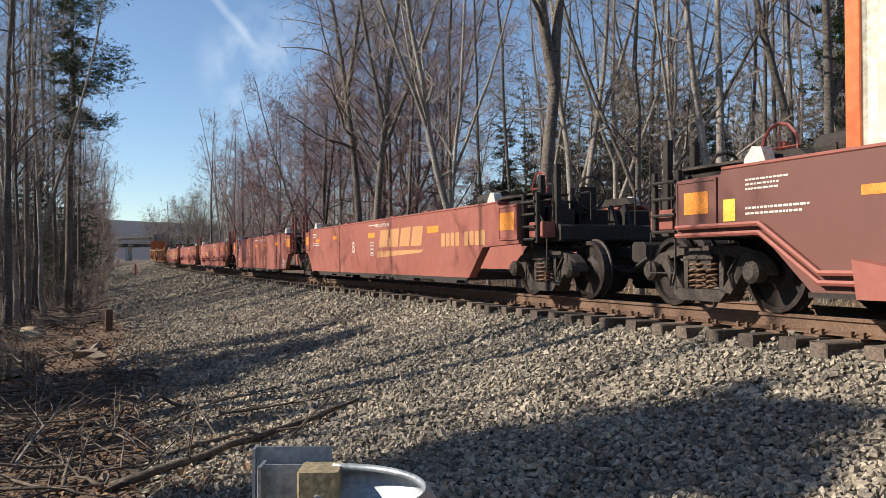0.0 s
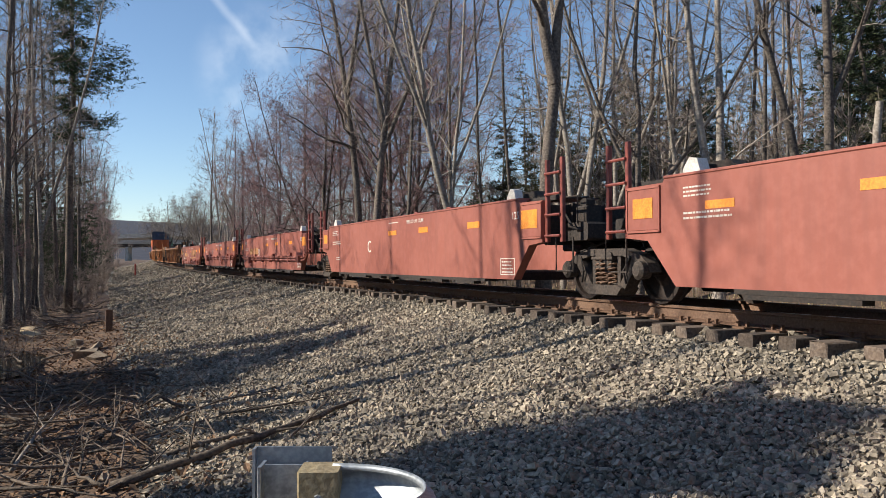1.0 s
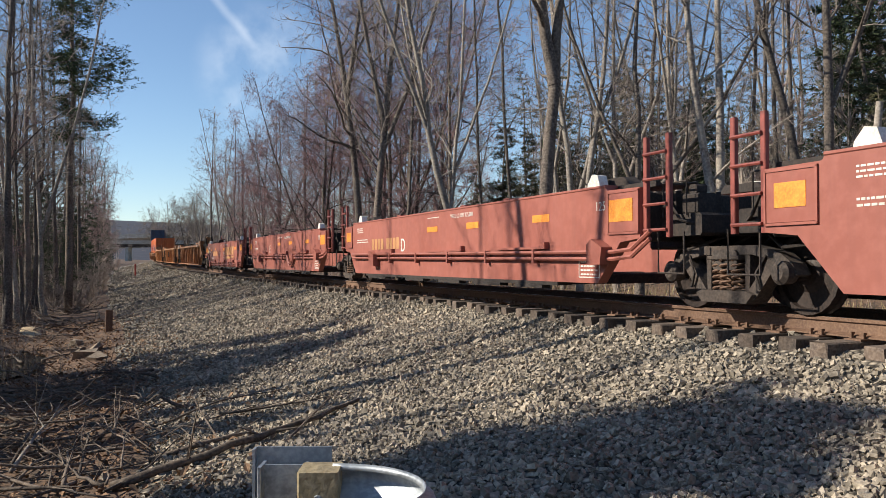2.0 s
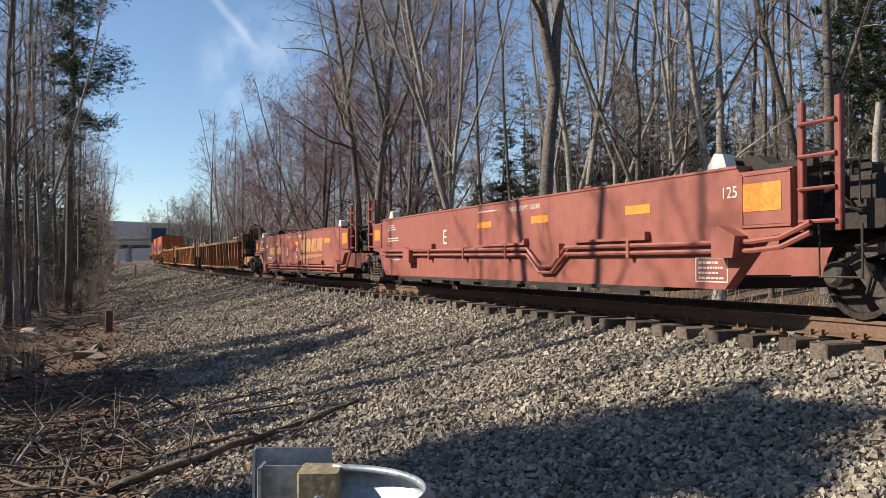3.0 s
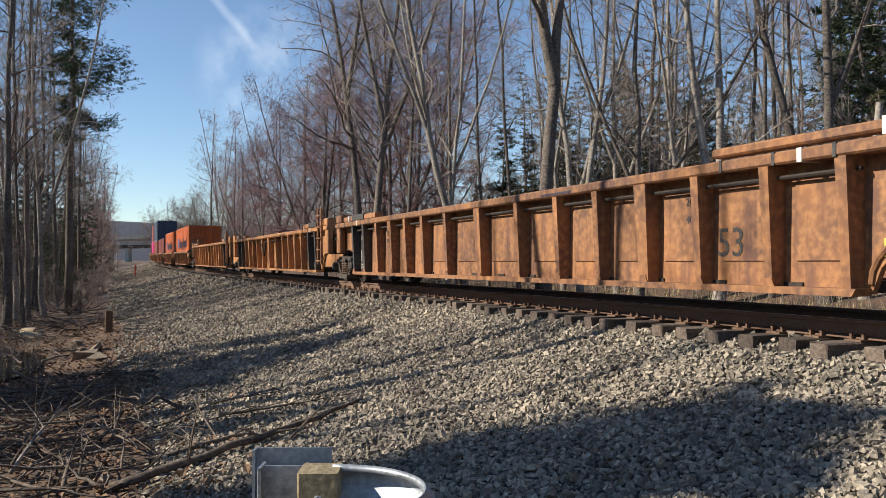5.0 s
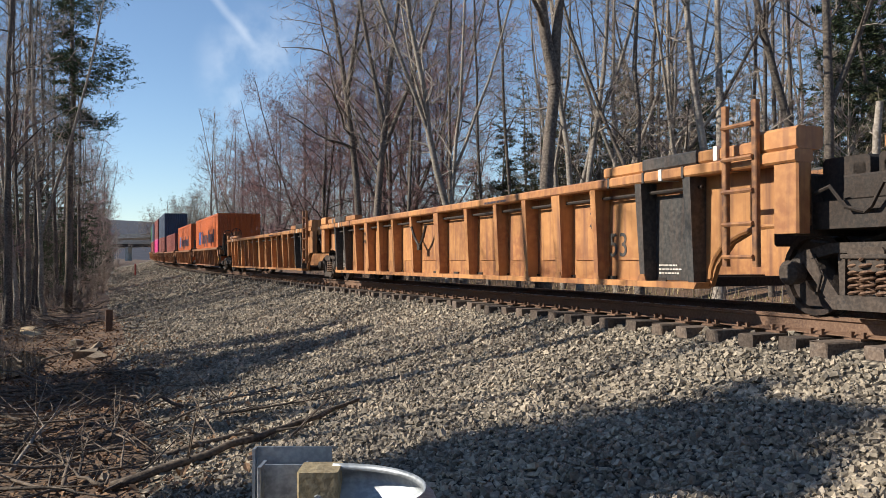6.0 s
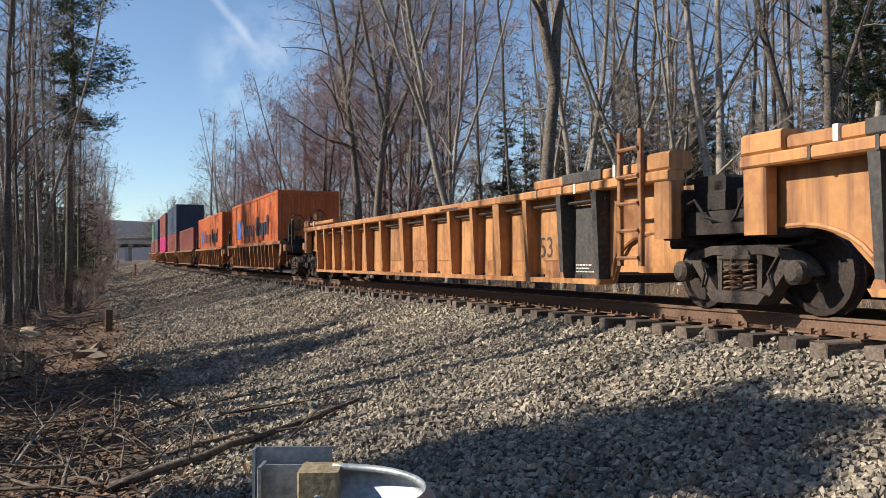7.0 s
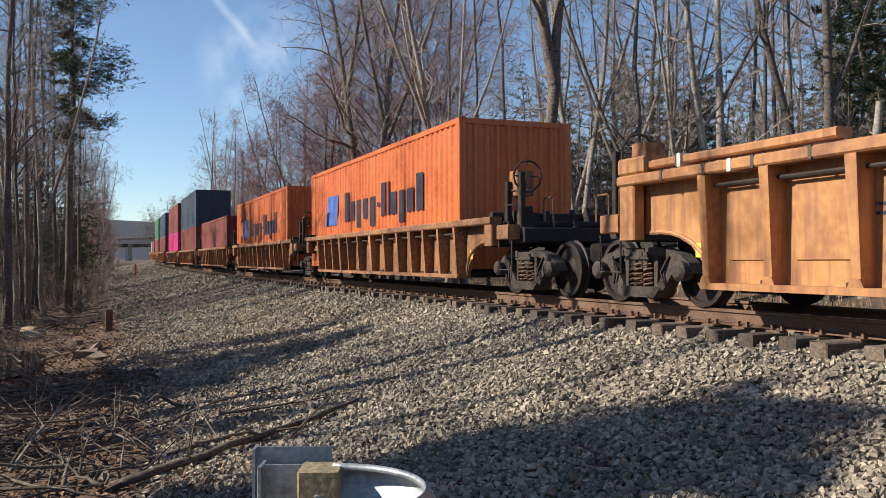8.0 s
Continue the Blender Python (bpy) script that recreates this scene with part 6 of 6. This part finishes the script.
    if texts:
        for out in (-1, 1):
            if panels[out > 0]:
                part("stencil_text", bars(Build(), (h - 1.72) * out + (0 if out > 0 else 0.7), 0.40, 1.273, 0.5, 0.14, 3, 0.3, rng), WHITE, root, "white stencilled writing")
        if panels[1]:
            lettering("capacity_text", "125T", 0.40, WHITE, root, h - 1.70, 0.60, 1.274)
            lettering("length_text", "53", 0.12, WHITE, root, h - 1.72, 1.14, 1.274)
        lettering("length_text", "20", 0.14, BLACKPANEL, root, half * 0.615 + 0.12, 1.18, 1.492)
        lettering("length_text", "40", 0.14, BLACKPANEL, root, half * 0.615 + 0.12, 1.00, 1.487)
        lettering("length_text", "53", 0.44, BLACKPANEL, root, -h + 3.5, 0.62, 1.282)
        for k, txt in enumerate(("20", "40")):
            lettering("length_text", txt, 0.13, BLACKPANEL, root, -half * 0.745 + 0.4, 1.2 - 0.2 * k, 1.282)
        mk = Build()
        bars(mk, h - 3.5, 0.95, 1.261, 0.7, 0.16, 2, 0.2, rng)
        bars(mk, -h * 0.25, 1.51, 1.5, 0.9, 0.085, 1, 0.1, rng)
        part("road_mark", mk, DARKMARK, root, "dark painted road mark")
        lg = Build()
        for i in range(3):
            lg.box(-h * 0.18 - 0.32 * i - 0.26, -h * 0.18 - 0.32 * i, 1.261, 1.264, 0.72, 1.02)
        part("logo_shape", lg, C_RED, root, "faded red logo blocks")
    if texts:
        for xa, xb in zip(xs[:-1], xs[1:]):
            dark_one = (panels[0] and xa == xs[0]) or (panels[1] and xb == xs[-1])
            if not dark_one:
                part("side_panel", Build().box(xa + 0.2, xb - 0.2, 1.26, 1.278, bot + 0.3, top - 0.3, 0.006), paint, root)
            part("bottom_gusset", Build().prism([(xb - 0.09, bot + 0.05), (xb + 0.09, bot + 0.05), (xb + 0.05, bot + 0.13), (xb - 0.05, bot + 0.13)], 1.43, 1.445), paint, root)
        part("wall_latch", Build().box(half * 0.62, half * 0.62 + 0.3, 1.278, 1.29, 0.78, 0.80).box(half * 0.62, half * 0.62 + 0.3, 1.278, 1.29, 0.98, 1.0).box(half * 0.62, half * 0.62 + 0.02, 1.278, 1.29, 0.78, 1.0).box(half * 0.62 + 0.28, half * 0.62 + 0.3, 1.278, 1.29, 0.78, 1.0).box(half * 0.62, half * 0.62 + 0.3, 1.278, 1.29, 0.88, 0.9), BLACKPANEL, root)
    if chain:
        ch = Build()
        for dx in (-0.42, 0.42):
            ch.tube([(chain + dx, 1.47, 1.28), (chain + dx * 0.6, 1.46, 1.05), (chain, 1.45, 0.86)], 0.03, 6)
        ch.box(chain - 0.07, chain + 0.07, 1.42, 1.48, 0.79, 0.9)
        part("tie_down_chain", ch, GRIME, root, "dark hanging tie-down")
    return root


def container(name, label, mat, length=12.19, height=2.9, mark=None):
    """A corrugated shipping box; its origin is at the middle of its floor."""
    root = thing(name, label, "container", "containers on the train")
    h, w = length / 2, 1.22
    for sgn in (1, -1):
        b = Build()
        n = int(length / 0.28)
        prof = []
        for i in range(n):
            x = -h + 0.16 + (length - 0.32) * i / n
            d = (length - 0.32) / n
            prof += [(x, 0), (x + d * 0.3, 0), (x + d * 0.45, -0.034), (x + d * 0.85, -0.034)]
        prof.append((h - 0.16, 0))
        m = len(prof)
        b.add([(x, (w - 0.012 + y) * sgn, z) for z in (0.15, height - 0.11) for x, y in prof], [(i, i + 1, m + i + 1, m + i) for i in range(m - 1)])
        part("corrugated_side", b, mat, root)
        part("top_rail", Build().box(-h, h, *((w - 0.06, w) if sgn > 0 else (-w, -w + 0.06)), height - 0.11, height, 0.01), mat, root)
        part("bottom_rail", Build().box(-h, h, *((w - 0.06, w) if sgn > 0 else (-w, -w + 0.06)), 0.0, 0.15, 0.01), mat, root)
    for out in (-1, 1):
        b = Build()
        prof = []
        for i in range(9):
            y = -1.06 + 2.12 * i / 9
            prof += [(y, 0), (y + 0.07, 0), (y + 0.1, -0.035), (y + 0.2, -0.035)]
        prof.append((1.06, 0))
        m = len(prof)
        b.add([((h - 0.012 + d) * out, y, z) for z in (0.15, height - 0.11) for y, d in prof], [(i, i + 1, m + i + 1, m + i) for i in range(m - 1)])
        b.box(min(h * out, (h - 0.06) * out), max(h * out, (h - 0.06) * out), -1.06, 1.06, 0, 0.15)
        b.box(min(h * out, (h - 0.06) * out), max(h * out, (h - 0.06) * out), -1.06, 1.06, height - 0.11, height)
        part("end_wall", b, mat, root)
        for sgn in (1, -1):
            x0, x1 = sorted(((h + 0.003) * out, (h - 0.16) * out))
            y0, y1 = sorted(((w + 0.003) * sgn, (w - 0.16) * sgn))
            part("corner_post", Build().box(x0, x1, y0, y1, 0.0, height + 0.004, 0.015), mat, root)
    part("roof", Build().box(-h + 0.05, h - 0.05, -w + 0.05, w - 0.05, height - 0.05, height - 0.01), mat, root)
    if mark:
        lg = Build()
        lg.prism([(4.15, 1.2), (2.95, 1.2), (2.75, 2.05), (3.95, 2.05)], w - 0.008, w - 0.002)
        lg.prism([(4.3, 1.2), (3.9, 1.2), (3.75, 1.6), (4.1, 1.6)], w - 0.008, w - 0.002)
        part("emblem", lg, BLUEMARK, root, "blue emblem shape")
        x = 2.1
        for i, (wd, hh, dn) in enumerate(((0.5, 1, 0), (0.5, .65, 0), (0.5, .65, .3), (0.5, .65, 0), (0.5, .65, .3), (0.22, -1, 0), (0.4, 1, 0), (0.14, 1, 0), (0.5, .65, 0), (0.45, .65, .3), (0.5, .65, 0), (0.5, 1, 0))):
            if hh < 0:
                part("name_block", Build().box(x - wd, x, w - 0.008, w - 0.002, 1.5, 1.6), DARKMARK, root)
            else:
                part("name_block", Build().box(x - wd * 0.8, x, w - 0.008, w - 0.002, 1.25 - 0.7 * dn, 1.25 + 0.8 * hh), DARKMARK, root, "dark block of the carrier's name")
            x -= wd + 0.1
    return root


def place(ob, q0, q1, z=0.0):
    MOVING.append((ob, q0, q1, z))
    return ob


rr = random.Random(5)
# red five-unit car, lead end first
J = (-114.9, -99.5, -84.1, -68.7)
place(red_unit("well_car", 7.45, "B", True, False, "", rr, True, True), -130.95, -116.05)
place(red_unit("well_car", 6.65, "C", False, False, "", rr, False), J[0] + 1.05, J[1] - 1.05)
place(red_unit("well_car", 6.65, "D", False, False, "mid", rr, True), J[1] + 1.05, J[2] - 1.05)
place(red_unit("well_car", 6.65, "E", False, False, "dip", rr, False), J[2] + 1.05, J[3] - 1.05)
place(red_unit("well_car", 7.1, "A", False, True, "low", rr, True, True), -67.6, -53.4)
# the red car ahead of it
lead = place(red_unit("well_car", 7.45, "A", False, True, "low", rr, True), -149.8, -134.9)
YL = "empty yellow well car unit with ribbed sides and black panels"
place(ribbed_unit("well_car", 9.5, RUSTY, 1.62, True, False, rr, "empty rust-stained yellow well car unit with ribbed sides", panels=(False, True)), -49.5, -30.5)
place(ribbed_unit("well_car", 9.3, YELLOW, 1.62, False, False, rr, YL, chain=1.0), -29.5, -10.9)
place(ribbed_unit("well_car", 9.45, YELLOW, 1.62, False, True, rr, YL, panels=(True, False)), -9.7, 9.2)
# five-unit car with containers
low = None
for i in range(5):
    q = 13.0 + 16.04 * i
    if low is None:
        low = ribbed_unit("well_car", 6.95, RUSTY, 1.31, True, False, rr, "rusty yellow well car unit loaded with containers", stepped=False, panels=(), texts=False, ribs=13, cat_group="loaded well cars")
        place(low, q, q + 13.9)
    else:
        place(copy_thing(low, Matrix()), q, q + 13.9)
low2 = None
for i in range(11):
    q = 96.5 + 16.04 * i + 2.2 * (i // 5)
    if low2 is None:
        low2 = ribbed_unit("well_car", 6.95, YELLOW, 1.31, True, False, rr, "yellow well car unit carrying mixed containers", stepped=False, panels=(), texts=False, ribs=13, cat_group="loaded well cars")
        place(low2, q, q + 13.9)
    else:
        place(copy_thing(low2, Matrix()), q, q + 13.9)
FLOOR = 0.41
o1 = container("container", "orange corrugated container with dark lettering blocks", C_ORANGE, mark=True)
place(o1, 14.96, 27.15, FLOOR)
place(copy_thing(o1, Matrix()), 31.0, 43.19, FLOOR)
place(container("container", "brown-red container beside an orange one", C_RED, 12.19, 2.59), 47.04, 59.23, FLOOR)
MIX = {k: container("container", "%s corrugated steel shipping container" % k, m, 12.19, 2.59) for k, m in (
    ("dark blue", C_BLUE), ("brown-red", C_RED), ("magenta", C_PINK), ("green", C_GREEN), ("grey", C_GREY), ("orange", C_ORANGE))}
fresh = set(MIX)


def stack(kind, q, z):
    ob = MIX[kind]
    if kind not in fresh:
        ob = copy_thing(ob, Matrix())
    fresh.discard(kind)
    place(ob, q, q + 12.19, z)


for i, (lowk, topk) in enumerate((("brown-red", "dark blue"), ("magenta", "brown-red"))):
    stack(lowk, 63.1 + 16.04 * i, FLOOR)
    stack(topk, 63.1 + 16.04 * i, FLOOR + 2.6)
for i, (lowk, topk) in enumerate((("brown-red", "dark blue"), ("brown-red", "green"), ("brown-red", ""), ("grey", ""), ("orange", ""), ("orange", ""), ("grey", ""), ("brown-red", ""), ("orange", ""), ("brown-red", ""), ("grey", ""))):
    q = 97.4 + 16.04 * i + 2.2 * (i // 5)
    stack(lowk, q, FLOOR)
    if topk:
        stack(topk, q, FLOOR + 2.6)
wc = container("container", "cream-white corrugated container with an orange end post", C_WHITE)
part("painted_post", Build().box(5.93, 6.103, 1.05, 1.226, 0.0, 2.91, 0.01), C_ORANGE, wc, "orange corner post")
place(wc, -149.2, -137.0, FLOOR)
# trucks
tk = make_truck()
spots = [-134.9 + 0.1, -131.0, *J, -53.3, -50.0, -29.95, -10.38, 9.3, 12.5] + [28.0 + 16.04 * i for i in range(4)] + [93.0, 96.0] + [111.5 + 16.04 * i + 2.2 * (i // 5) for i in range(10)]
for i, q in enumerate(spots):
    t_ = tk if i == 0 else copy_thing(tk, Matrix())
    place(t_, q - 0.9, q + 0.9)
    if i < 14:
        WHEELS += [(o, q) for o in t_.children if o.name.startswith("wheelset")]


def motions():
    """Everything on the train runs along the track at a steady pace; the wheels roll."""
    for ob, q0, q1, z in MOVING:
        rows = []
        for i in range(33):
            t = i / 4
            run = SPEED * (8 - t)
            rows.append((t, rail_pose(q0 + run, q1 + run) @ pose(0, 0, z)))
        walk(ob, rows)
    for ob, q in WHEELS:
        x = ob.location.x
        walk(ob, [(i / 30, pose(x, 0, 0.43) @ Matrix.Rotation(-SPEED * i / 30 / 0.43, 4, "Y")) for i in range(241)])


motions()
